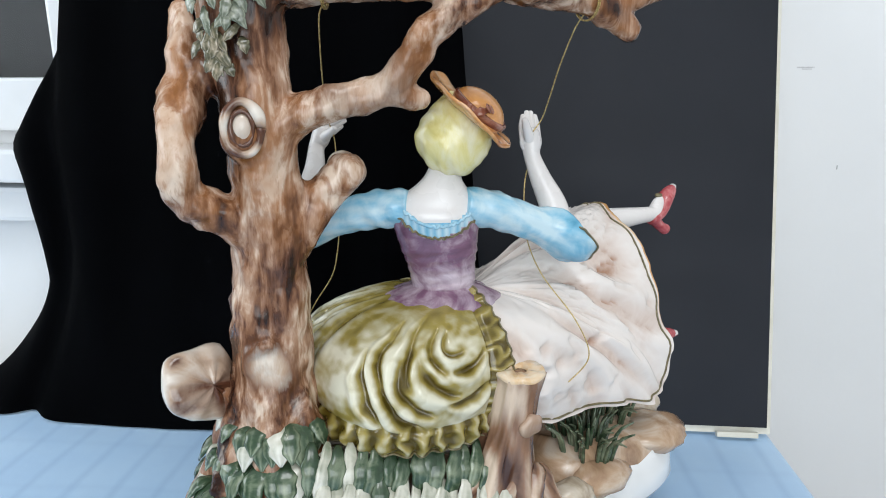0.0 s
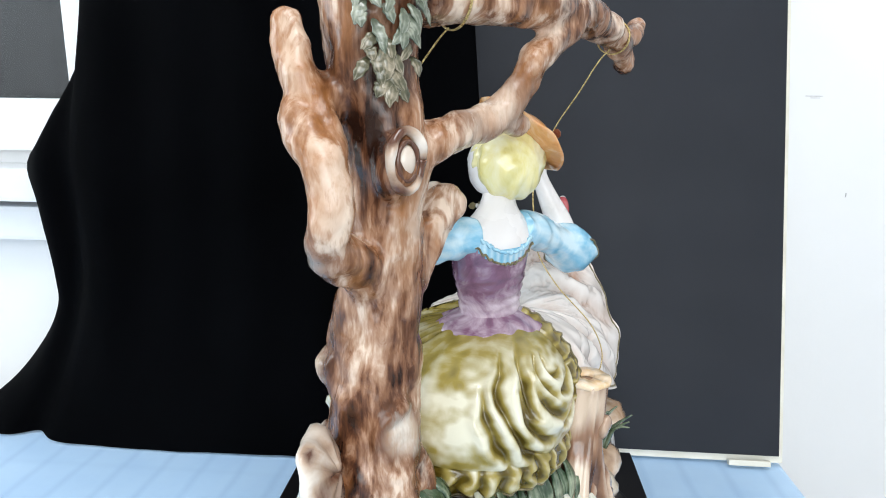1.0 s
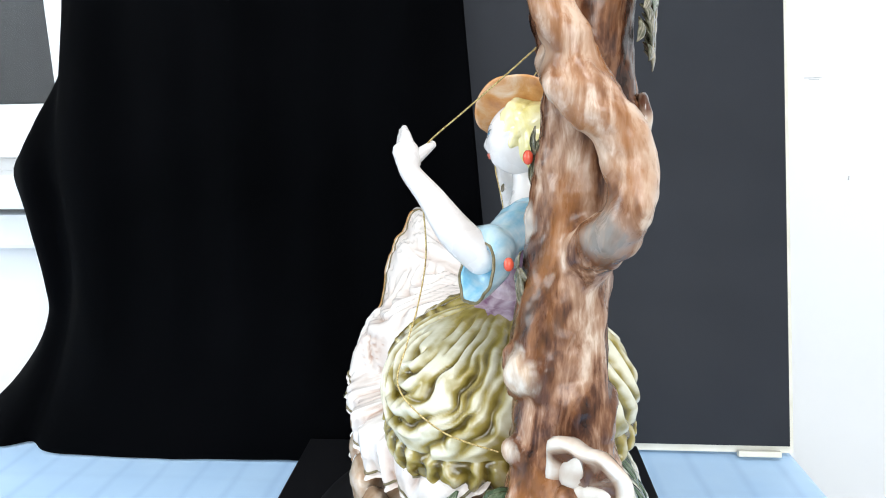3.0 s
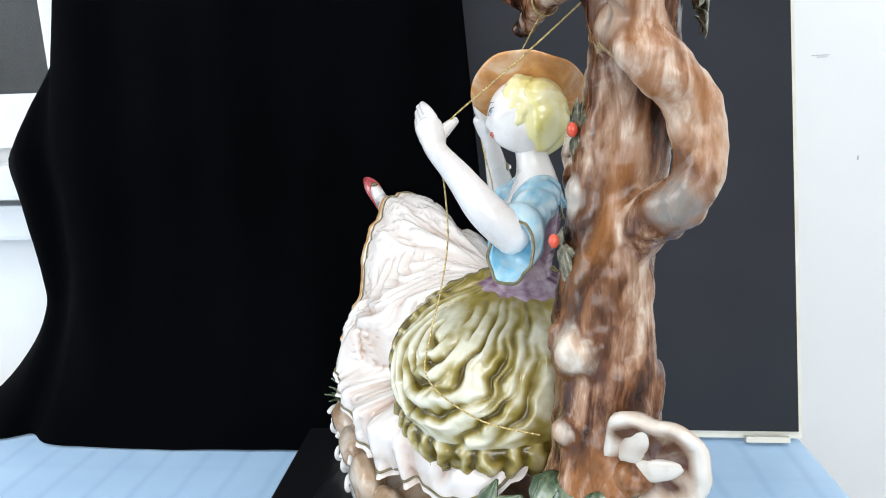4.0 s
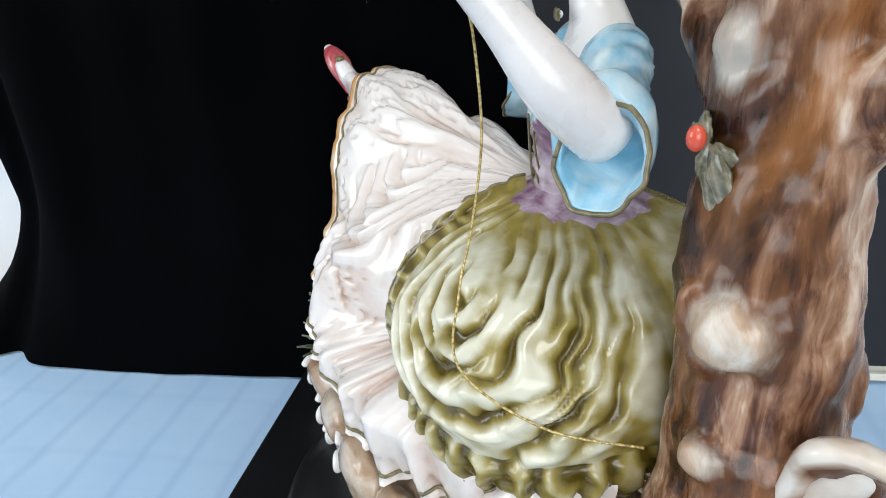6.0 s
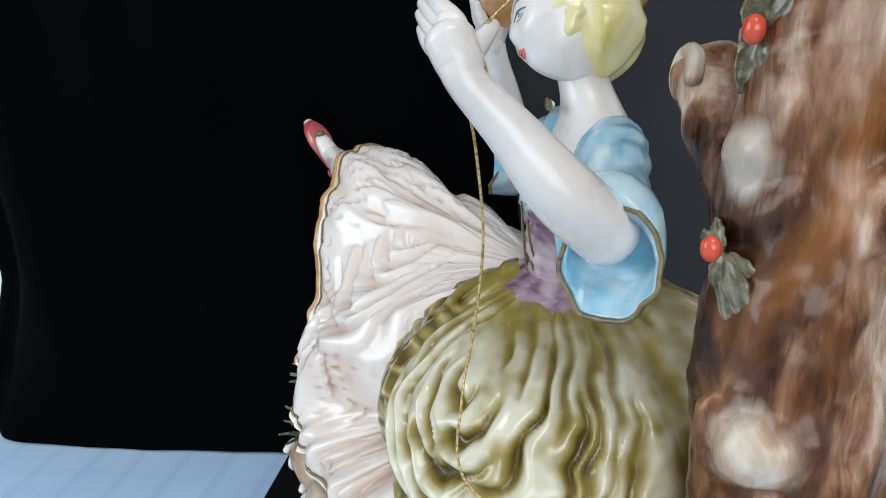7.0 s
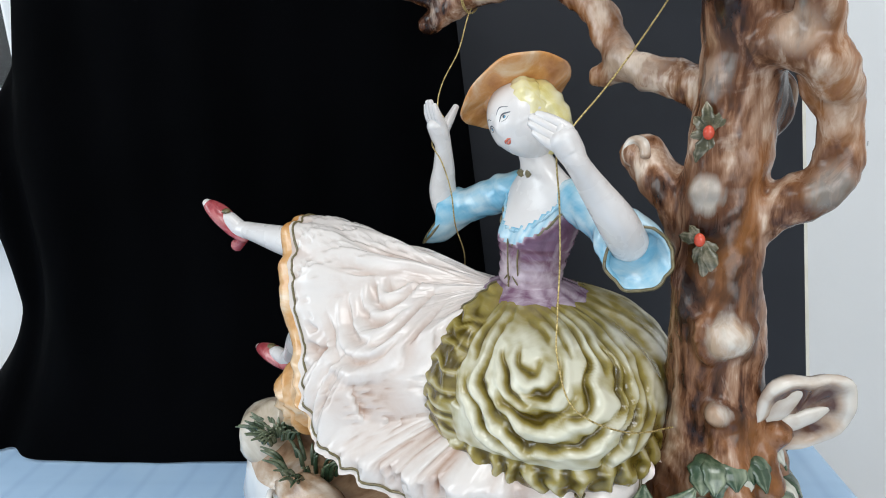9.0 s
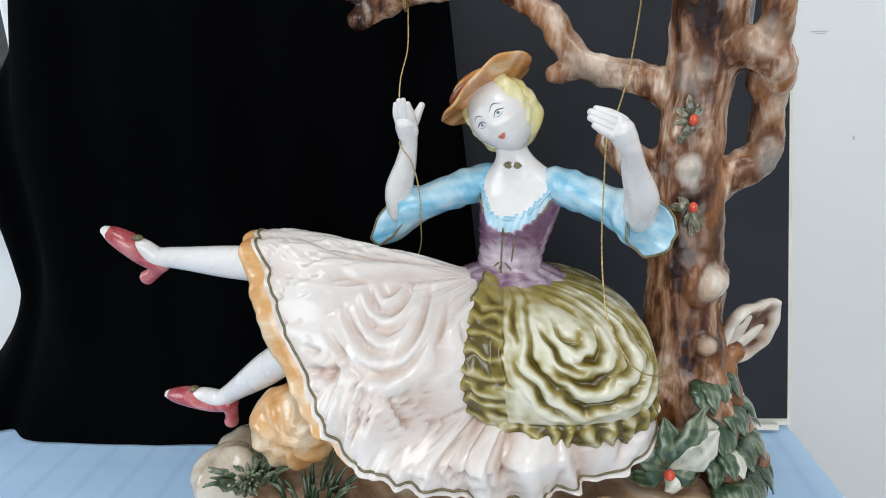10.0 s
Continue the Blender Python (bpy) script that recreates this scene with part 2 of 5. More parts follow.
# ---- mesh helpers ----
def finish(name, bm, mats, parent=None, label="", smooth=True, category="", kind="", group=""):
    me = bpy.data.meshes.new(name)
    if smooth:
        for f in bm.faces:
            f.smooth = True
    bm.to_mesh(me)
    bm.free()
    for m in mats:
        me.materials.append(m.m)
    ob = new(name, me)
    if parent:
        ob.parent = parent
    return tagged(ob, label, category, group, kind)


def part(name, bm, mats, parent, label="", smooth=True):
    return finish(name, bm, mats if isinstance(mats, (list, tuple)) else [mats], parent, label, smooth)


def fresh():
    bm = bmesh.new()
    bm.verts.layers.float.new("glaze")
    return bm


def spline(pts, n):
    """n points along a smooth curve through pts, which may be tuples of any length."""
    p = np.array(pts, float)
    k = len(p)
    out = []
    for i in range(n):
        s = i / (n - 1) * (k - 1)
        j = min(int(s), k - 2)
        u = s - j
        a, b, c, d = p[max(j - 1, 0)], p[j], p[j + 1], p[min(j + 2, k - 1)]
        out.append(0.5 * (2 * b + (c - a) * u + (2 * a - 5 * b + 4 * c - d) * u * u + (3 * b - 3 * c + d - a) * u ** 3))
    return np.array(out)


def loft(bm, rings, mat=0, closed=True, cap=True, glaze=None):
    """Skins rings of equally many points; mat and glaze may be functions of (i, j, point)."""
    gl = bm.verts.layers.float["glaze"]
    grid = []
    for i, r in enumerate(rings):
        row = []
        for j, q in enumerate(r):
            v = bm.verts.new(q)
            v[gl] = glaze(i, j, q) if glaze else 0.5
            row.append(v)
        grid.append(row)
    n = len(grid[0])
    for i in range(len(grid) - 1):
        for j in range(n if closed else n - 1):
            a, b = grid[i], grid[i + 1]
            f = bm.faces.new((a[j], a[(j + 1) % n], b[(j + 1) % n], b[j]))
            f.material_index = mat(i, j, a[j].co) if callable(mat) else mat
    if cap and closed:
        for row, flip in ((grid[0], True), (grid[-1], False)):
            f = bm.faces.new(row[::-1] if flip else row)
            f.material_index = mat(0 if flip else len(grid) - 2, 0, row[0].co) if callable(mat) else mat
    return grid


def tube(bm, pts, n=24, seg=14, mat=0, rough=0.0, freq=90.0, flat=1.0, flat_dir=None, glaze=None, round_ends=True):
    """A tube along (x, y, z, radius) points, with rounded ends; flat squeezes it along flat_dir."""
    p = spline(pts, n)
    rings = []
    up = Vector((0.31, 0.17, 0.93)) if flat_dir is None else Vector(flat_dir)
    prev = None
    for i in range(n):
        c = Vector(p[i, :3])
        t = Vector(p[min(i + 1, n - 1), :3] - p[max(i - 1, 0), :3]).normalized()
        if prev is None or flat_dir is not None:
            side = t.cross(up)
            if side.length < 1e-4:
                side = t.cross(Vector((1, 0.3, 0)))
        else:
            side = prev - t * prev.dot(t)
        side.normalize()
        prev = side
        nrm = side.cross(t).normalized()
        r = max(p[i, 3], 1e-5)
        ring = []
        for j in range(seg):
            a = 2 * math.pi * j / seg
            d = side * math.cos(a) + nrm * math.sin(a) * flat
            q = c + d * r
            if rough:
                q += d.normalized() * rough * (noise.noise(q * freq) + 0.5 * noise.noise(Vector((q.x * freq * 2.3, q.y * freq * 2.3, q.z * freq * 0.5))))
            ring.append(q)
        rings.append((c, t, r, ring))
    out = [r[3] for r in rings]
    if round_ends:
        for end, sign in ((0, -1), (-1, 1)):
            c, t, r, ring = rings[end]
            extra = []
            for k in (0.5, 0.85, 0.98):
                s = math.sqrt(1 - k * k)
                extra.append([c + (q - c) * s + t * sign * r * k * 0.7 for q in ring])
            out = extra[::-1] + out if sign < 0 else out + extra
    return loft(bm, out, mat, glaze=glaze)


def ball(bm, c, r, mat=0, axes=None, nu=20, nv=12, shape=None, glaze=0.5):
    """An ellipsoid with radii r at c; axes turns it; shape(direction) gives a factor."""
    m = axes.to_3x3() if axes else Matrix.Identity(3)
    rings = []
    for i in range(nv + 1):
        th = math.pi * (0.02 + 0.96 * i / nv)
        row = []
        for j in range(nu):
            ph = 2 * math.pi * j / nu
            d = Vector((math.sin(th) * math.cos(ph), math.sin(th) * math.sin(ph), math.cos(th)))
            k = shape(d) if shape else 1.0
            row.append(Vector(c) + m @ Vector((d.x * r[0] * k, d.y * r[1] * k, d.z * r[2] * k)))
        rings.append(row)
    return loft(bm, rings, mat, glaze=(lambda i, j, q: glaze))


def box(bm, lo, hi, mat=0, bevel=0.0):
    made = bmesh.ops.create_cube(bm, size=1.0)["verts"]
    for v in made:
        v.co = Vector([(lo[k] + hi[k]) / 2 + v.co[k] * (hi[k] - lo[k]) for k in range(3)])
    faces = {f for v in made for f in v.link_faces}
    for f in faces:
        f.material_index = mat
    if bevel:
        bmesh.ops.bevel(bm, geom=list({e for f in faces for e in f.edges}), offset=bevel, segments=2, profile=0.7, affect="EDGES")
    return bm


def wobble(q, freq, amp):
    return amp * noise.noise(Vector(q) * freq)


# ---- the room ----
TOP = 0.75      # table top
PLATE = 0.80    # top of the black turntable box
WY = 0.36       # face of the wall behind


def slab(name, lo, hi, mats, label, category="wall", bevel=0.0):
    ob = finish(name, box(bmesh.new(), lo, hi, 0, bevel), mats, None, label, False, category, "structure")
    return ob


def build_room():
    slab("floor", (-2.2, -2.6, -0.1), (2.2, 0.6, 0.0), [FLOOR], "plain grey floor under the table", "floor")
    slab("ceiling", (-2.2, -2.6, 2.5), (2.2, 0.6, 2.6), [WALL], "plain white painted ceiling", "ceiling")
    slab("wall_east", (2.0, -2.4, 0), (2.2, WY, 2.5), [WALL], "plain white painted side wall")
    # the wall behind, with the opening of the window at the left
    wx0, wx1, wz0, wz1 = -1.55, -0.462, PLATE + 0.268, 2.1
    slab("wall_north", (wx1, WY, 0), (2.2, WY + 0.2, 2.5), [WALL], "white painted wall with fine scuffs")
    slab("wall_north_left", (-2.2, WY, 0), (wx0, WY + 0.2, 2.5), [WALL], "white painted wall beside the window")
    slab("wall_north_below", (wx0, WY, 0), (wx1, WY + 0.2, wz0), [WALL], "white painted wall under the window")
    slab("wall_north_above", (wx0, WY, wz1), (wx1, WY + 0.2, 2.5), [WALL], "white painted wall over the window")
    for lo, hi in (((0.372, WY - 0.0006, PLATE + 0.3465), (0.392, WY + 0.001, PLATE + 0.3475)), ((0.378, WY - 0.0006, PLATE + 0.3445), (0.389, WY + 0.001, PLATE + 0.3453)), ((0.434, WY - 0.0006, PLATE + 0.227), (0.4353, WY + 0.001, PLATE + 0.232))):
        finish("scuff", box(bmesh.new(), lo, hi), [SCUFF], bpy.data.objects["wall_north"], "", False)
    # openings for the daylight: presumed behind the camera, added out of view beside it
    slab("wall_south", (-2.2, -2.6, 0), (2.2, -2.4, 0.85), [WALL], "plain white wall under an unseen opening")
    slab("wall_south_above", (-2.2, -2.6, 2.25), (2.2, -2.4, 2.5), [WALL], "plain white wall over an unseen opening")
    slab("wall_south_left", (-2.2, -2.6, 0.85), (-0.55, -2.4, 2.25), [WALL], "plain white wall beside an unseen opening")
    slab("wall_south_right", (1.25, -2.6, 0.85), (2.2, -2.4, 2.25), [WALL], "plain white wall beside an unseen opening")
    slab("wall_west", (-2.2, -2.4, 0), (-2.0, WY, 0.95), [WALL], "plain white wall under an unseen opening")
    slab("wall_west_above", (-2.2, -2.4, 2.25), (-2.0, WY, 2.5), [WALL], "plain white wall over an unseen opening")
    slab("wall_west_near", (-2.2, -2.4, 0.95), (-2.0, -1.0, 2.25), [WALL], "plain white wall beside an unseen opening")
    slab("wall_west_far", (-2.2, -0.05, 0.95), (-2.0, WY, 2.25), [WALL], "plain white wall beside an unseen opening")
    # window_1: white plastic frame, sash, sill and a dark shutter behind the glass
    win = tagged(new("window_1"), "white plastic window with a dark shutter behind the glass", "window", kind="structure")
    y = WY - 0.03
    f = 0.066
    for name, lo, hi in (("window_frame", (wx0, y, wz0), (wx1, WY + 0.05, wz0 + f)), ("window_frame", (wx0, y, wz1 - f), (wx1, WY + 0.05, wz1)),
                         ("window_frame", (wx0, y, wz0 + f), (wx0 + f, WY + 0.05, wz1 - f)), ("window_frame", (wx1 - f, y, wz0 + f), (wx1, WY + 0.05, wz1 - f))):
        part(name, box(bmesh.new(), lo, hi, 0, 0.004), PLASTIC, win, "", False)
    part("window_sill", box(bmesh.new(), (wx0 - 0.04, WY - 0.075, wz0 - 0.060), (wx1 + 0.05, WY, wz0 - 0.018), 0, 0.006), PLASTIC, win, "white plastic sill", False)
    part("window_rail", box(bmesh.new(), (wx0 - 0.03, WY - 0.045, wz0 - 0.115), (wx1 + 0.04, WY - 0.001, wz0 - 0.070), 0, 0.006), PLASTIC, win, "white ledge under the sill", False)
    pane = part("pane", box(bmesh.new(), (wx0 + f, WY + 0.02, wz0 + f), (wx1 - f, WY + 0.026, wz1 - f)), GLASS, win, "", False)
    pane.visible_shadow = False
    part("shutter", box(bmesh.new(), (wx0 + 0.002, WY + 0.10, wz0 + 0.002), (wx1 - 0.002, WY + 0.12, wz1 - 0.002)), SHUTTER, win, "dark grey streaked shutter", False)


build_room()


# ---- table, backdrop, turntable ----
def build_table():
    table = tagged(new("table"), "table covered in pale blue striped oilcloth", "table")
    table.location = (0, 0, 0)
    bm = fresh()
    n = 60
    x0, x1, y0, y1 = -1.1, 0.322, -0.75, 0.235
    rings = []
    for i in range(n + 1):
        yy = y0 + (y1 - y0) * i / n
        row = []
        for j in range(n + 1):
            xx = x0 + (x1 - x0) * j / n
            row.append(Vector((xx, yy, TOP + wobble((xx, yy, 0), 9, 0.0012))))
        for k in (1, 2, 3, 4):
            a = k / 4 * math.pi / 2
            row.append(Vector((x1 + 0.012 * math.sin(a), yy, TOP - 0.012 * (1 - math.cos(a)))))
        row.append(Vector((x1 + 0.014 + 0.006 * math.sin(yy * 40), yy, TOP - 0.12)))
        row.append(Vector((x1 + 0.016 + 0.012 * math.sin(yy * 40), yy, TOP - 0.22)))
        rings.append(row)
    loft(bm, rings, 0, closed=False)
    part("tablecloth", bm, OILCLOTH, table, "pale blue oilcloth with faint darker stripes")
    part("tabletop", box(bmesh.new(), (x0, y0, TOP - 0.035), (x1 + 0.004, y1, TOP - 0.004), 0, 0.003), CREAM, table, "", False)
    for lx in (x0 + 0.05, x1 - 0.08):
        for ly in (y0 + 0.05, y1 - 0.08):
            part("leg", box(bmesh.new(), (lx - 0.025, ly - 0.025, 0), (lx + 0.025, ly + 0.025, TOP - 0.035), 0, 0.003), CREAM, table, "", False)


def build_board():
    board = tagged(new("backdrop_board"), "black card panel with pale edges leaning against the wall", "backdrop board")
    # a leaning sheet: local x to the right, local z up the sheet
    board.matrix_world = pose(0.0, 0.203, TOP + 0.012, -14.0, 0, 0.0)
    part("card", box(bmesh.new(), (-0.20, -0.003, 0.0), (0.3235, 0.0, 0.62), 0, 0.0008), BOARD, board, "", False)
    part("backing", box(bmesh.new(), (-0.20, 0.0005, -0.008), (0.3285, 0.008, 0.62), 0, 0.001), CREAM, board, "cream backing panel that shows as a thin edge", False)
    part("foot_strip", box(bmesh.new(), (0.268, -0.010, -0.010), (0.312, -0.004, -0.004), 0, 0.0008), CREAM, board, "small cream strip at the foot", False)


def build_drape():
    """Black cloth hung before the window and wall, with a curved free edge and soft folds."""
    bm = fresh()
    left = spline([(-0.455, 0.95), (-0.455, 0.57), (-0.464, 0.447), (-0.492, 0.358), (-0.522, 0.310), (-0.558, 0.261), (-0.556, 0.209), (-0.548, 0.126), (-0.550, 0.077),
                   (-0.579, 0.004), (-0.625, -0.040), (-0.635, -0.047)], 60)
    nx = 150
    rings = []
    for i, (xl, z) in enumerate(left):
        xr = 0.0165 - 0.083 * z
        row = []
        for j in range(nx + 1):
            s = j / nx
            x = xl + (xr - xl) * s
            low = max(0.0, min(1.0, (0.30 - z) / 0.34))
            y = 0.192 + (0.005 * math.sin(34 * x + 2.0 * z) + 0.003 * math.sin(77 * x - 5 * z)) * (1 - low ** 3)
            y += 0.02 * math.exp(-((x + 0.47 + 0.25 * max(0, 0.15 - z)) / 0.02) ** 2) - 0.027 * low ** 3
            y += (0.088 + 0.05 * math.exp(-((z - 0.08) / 0.11) ** 2)) * math.exp(-s * 13) * (1 - 0.35 * low ** 2)
            y += 0.0015 * noise.noise(Vector((x * 25, z * 25, 3)))
            zz = z
            if i == len(left) - 1:
                zz = -0.0475 + 0.0008 * math.sin(22 * x)
            row.append(Vector((x, y, PLATE + zz)))
        rings.append(row)
    # hem: below the fixed height every column ends on the table
    loft(bm, rings, 0, closed=False)
    ob = finish("backdrop_cloth", bm, [CLOTH], None, "black cotton cloth hung in soft folds behind the figurine", True, "backdrop cloth")
    s = ob.modifiers.new("thickness", "SOLIDIFY")
    s.thickness, s.offset = 0.0018, 0.0


def build_turntable():
    tt = tagged(new("turntable"), "black square turntable box with a dark round disc", "turntable")
    part("box", box(bmesh.new(), (-0.172, -0.195, TOP + 0.001), (0.147, 0.127, PLATE), 0, 0.0015), BLACKGLOSS, tt, "", False)
    bm = fresh()
    prof = [(0.0005, 0.0005), (0.132, 0.0005), (0.135, 0.0015), (0.1355, 0.003), (0.134, 0.0048), (0.130, 0.0055), (0.127, 0.0046), (0.124, 0.0055), (0.0005, 0.0055)]
    loft(bm, [[Vector((r * math.cos(2 * math.pi * j / 96), r * math.sin(2 * math.pi * j / 96), z)) for j in range(96)] for r, z in prof], 0, cap=False)
    disc = part("disc", bm, DISC, tt, "dark disc with a raised ring")
    disc.location = (0, 0, PLATE)
    return tt, disc


def build_cable():
    bm = fresh()
    tube(bm, [(0.15, 0.03, TOP + 0.004, 0.0018), (0.19, 0.035, TOP + 0.003, 0.0018), (0.22, 0.01, TOP + 0.003, 0.0018), (0.235, -0.05, TOP + 0.003, 0.0018),
              (0.225, -0.14, TOP + 0.003, 0.0018), (0.25, -0.3, TOP + 0.003, 0.0018)], 50, 8)
    finish("power_cable", bm, [CABLE], None, "thin dark blue cable lying on the table", True, "cable")


build_table()
build_board()
build_drape()
TURNTABLE, TURNING_DISC = build_turntable()
build_cable()

# ---- the figurine: u (local x) runs from the tree to the feet, v (local y) to the front ----
FIG = tagged(new("porcelain_figurine"), "glazed porcelain figurine of a lady on a swing beside a tree", "figurine")


def build_tree():
    bm = fresh()
    # trunk
    tube(bm, [(-0.144, -0.005, 0.02, 0.042), (-0.149, -0.005, 0.08, 0.035), (-0.150, -0.0055, 0.13, 0.0278), (-0.1495, -0.005, 0.17, 0.0254), (-0.147, -0.005, 0.21, 0.0236),
              (-0.146, -0.008, 0.25, 0.0220), (-0.148, -0.0125, 0.29, 0.0210), (-0.152, -0.013, 0.325, 0.0212), (-0.154, -0.009, 0.36, 0.0230), (-0.152, -0.010, 0.40, 0.026), (-0.147, -0.014, 0.43, 0.02)],
         90, 40, 0, 0.0022, 40)
    # root flare
    for a, r in ((200, 0.05), (250, 0.052), (120, 0.048), (300, 0.04), (160, 0.055)):
        ca, sa = math.cos(radians(a)), math.sin(radians(a))
        tube(bm, [(-0.151 + 0.015 * ca, -0.004 + 0.015 * sa, 0.15, 0.012), (-0.150 + 0.03 * ca, -0.004 + 0.03 * sa, 0.10, 0.014), (-0.147 + r * ca, -0.004 + r * sa, 0.055, 0.012)], 14, 12, 0, 0.002)
    # looping handle branch
    tube(bm, [(-0.1535, -0.0090, 0.333, 0.016), (-0.1725, 0.0050, 0.337, 0.0125), (-0.1885, 0.0070, 0.327, 0.0120), (-0.1940, -0.0100, 0.308, 0.0112), (-0.1960, -0.0160, 0.288, 0.0108), (-0.1925, -0.0120, 0.268, 0.0115),
              (-0.1675, -0.0100, 0.253, 0.0130), (-0.1485, -0.0080, 0.230, 0.0140)], 60, 18, 0, 0.0016)
    # upright twig beside the trunk
    tube(bm, [(-0.1940, -0.0120, 0.303, 0.0100), (-0.1845, -0.0010, 0.326, 0.0100), (-0.1845, 0.0080, 0.343, 0.0098), (-0.1825, 0.0160, 0.360, 0.0090), (-0.1830, 0.0205, 0.373, 0.0075)], 30, 16, 0, 0.0014)
    # lower branch that rises to the big branch
    tube(bm, [(-0.150, -0.014, 0.303, 0.0150), (-0.126, -0.031, 0.3165, 0.0118), (-0.107, -0.037, 0.321, 0.0102), (-0.085, -0.045, 0.3295, 0.0100), (-0.071, -0.053, 0.344, 0.0096), (-0.062, -0.058, 0.360, 0.0092), (-0.041, -0.065, 0.376, 0.0095),
              (-0.018, -0.070, 0.388, 0.009)], 60, 18, 0, 0.0016)
    tube(bm, [(-0.083, -0.046, 0.3290, 0.0078), (-0.071, -0.049, 0.3245, 0.0068), (-0.062, -0.0500, 0.3230, 0.0062)], 12, 14, 0, 0.001)
    # big branch at the top with its two forked ends
    tube(bm, [(-0.155, -0.009, 0.388, 0.020), (-0.122, -0.028, 0.388, 0.0150), (-0.078, -0.049, 0.389, 0.0135), (-0.03, -0.066, 0.389, 0.0125), (0.022, -0.074, 0.384, 0.0108), (0.054, -0.0755, 0.374, 0.0092),
              (0.0755, -0.0745, 0.3635, 0.0078)], 60, 18, 0, 0.0018)
    tube(bm, [(0.048, -0.075, 0.379, 0.008), (0.073, -0.076, 0.383, 0.0075), (0.101, -0.076, 0.393, 0.007)], 16, 14, 0, 0.001)
    # stub with a curled cut end
    tube(bm, [(-0.141, -0.010, 0.232, 0.0175), (-0.122, -0.014, 0.256, 0.0138), (-0.1045, -0.020, 0.276, 0.0125), (-0.0985, -0.0225, 0.282, 0.0118)], 24, 18, 0, 0.0012)
    # knots, bulb and boss
    ball(bm, (-0.161, -0.0275, 0.306), (0.0135, 0.0105, 0.019), glaze=0.75)
    tan = Vector((0.88, 0.47, 0.0))
    cc = Vector((-0.1565, 0.0160, 0.1925))
    tube(bm, [(*(cc + tan * (0.0140 * math.cos(k * math.pi / 7)) + Vector((0, 0, 0.0145 * math.sin(k * math.pi / 7)))), 0.0030 + 0.0012 * math.sin(k * 2.3)) for k in range(15)], 60, 12, 0, 0.0012, round_ends=False)
    ball(bm, (-0.1572, 0.0155, 0.1925), (0.0120, 0.0122, 0.0124), glaze=0.8)
    ball(bm, (-0.1570, -0.0215, 0.1625), (0.0130, 0.0090, 0.0110), glaze=0.6)
    tube(bm, [(-0.170, -0.0200, 0.160, 0.003), (-0.166, -0.0235, 0.173, 0.004), (-0.156, -0.0262, 0.178, 0.0045), (-0.146, -0.0255, 0.174, 0.004), (-0.143, -0.0235, 0.162, 0.003)], 24, 10, 0, 0.001)
    ball(bm, (-0.1552, 0.0225, 0.151), (0.0062, 0.0062, 0.0062), glaze=0.8)
    ball(bm, (-0.1407, 0.0075, 0.2660), (0.0098, 0.0060, 0.0085), glaze=0.7)
    ball(bm, (-0.1370, 0.0030, 0.2880), (0.007, 0.006, 0.012), glaze=0.5)
    ob = finish("tree", bm, [BARK], FIG, "brown glazed tree trunk with a looped branch, knots and forked boughs")
    r = ob.modifiers.new("fuse", "REMESH")
    r.mode, r.voxel_size, r.use_smooth_shade = "VOXEL", 0.0019, True
    s = ob.modifiers.new("soften", "SMOOTH")
    s.factor, s.iterations = 0.5, 5
    lumps = bpy.data.textures.new("bark_lumps", "CLOUDS")
    lumps.noise_scale, lumps.noise_depth = 0.017, 2
    w = ob.modifiers.new("lumps", "DISPLACE")
    w.texture, w.texture_coords, w.strength, w.mid_level = lumps, "LOCAL", 0.0050, 0.5
    # knot eye, ringed cut end, small twig cut
    bm = fresh()
    face = Vector((-0.30, -0.95, 0.05)).normalized()
    side = Vector((0, 0, 1)).cross(face).normalized()
    kc = Vector((-0.1645, -0.0360, 0.3085))
    ball(bm, kc + face * -0.0012, (0.0052, 0.0038, 0.0078), axes=pose(0, 0, 0, 0, 0, -17), glaze=0.56)
    tube(bm, [(*(kc + side * (0.0060 * math.cos(k * math.pi / 6)) + Vector((0, 0, 0.0092 * math.sin(k * math.pi / 6)))), 0.0012 + 0.0003 * math.sin(k * 2.1)) for k in range(13)], 60, 8, 0, 0.0004, glaze=lambda i, j, q: -0.2, round_ends=False)
    tube(bm, [(*(kc + face * -0.0012 + side * (0.0098 * math.cos(k * math.pi / 6)) + Vector((0, 0, 0.0142 * math.sin(k * math.pi / 6)))), 0.0024 + 0.0006 * math.sin(k * 1.7)) for k in range(13)], 60, 14, 0, 0.0012, glaze=lambda i, j, q: 0.24 + 0.7 * noise.noise(Vector(q) * 90), round_ends=False)
    part("knot_eye", bm, FUNGUS, FIG, "pale oval ringed knot in the bark")
    # curled end of the stub
    bm = fresh()
    out = Vector((0.38, 0.90, 0.20)).normalized()
    e1 = Vector((0, 0, 1)).cross(out).normalized()
    e2 = out.cross(e1)
    sc = Vector((-0.0985, -0.0125, 0.2805))
    tube(bm, [(*(sc + e1 * (0.0085 * (1 - k / 20) * math.cos(0.55 * k)) + e2 * (0.0095 * (1 - k / 20) * math.sin(0.55 * k)) + out * (0.0012 - 0.0002 * k)), 0.0030 - 0.0001 * k) for k in range(16)], 60, 12, 0, 0.0006,
         glaze=lambda i, j, q: 0.45 + 0.6 * noise.noise(Vector(q) * 120))
    part("curled_end", bm, FUNGUS, FIG, "curled cream and brown end of the stub")


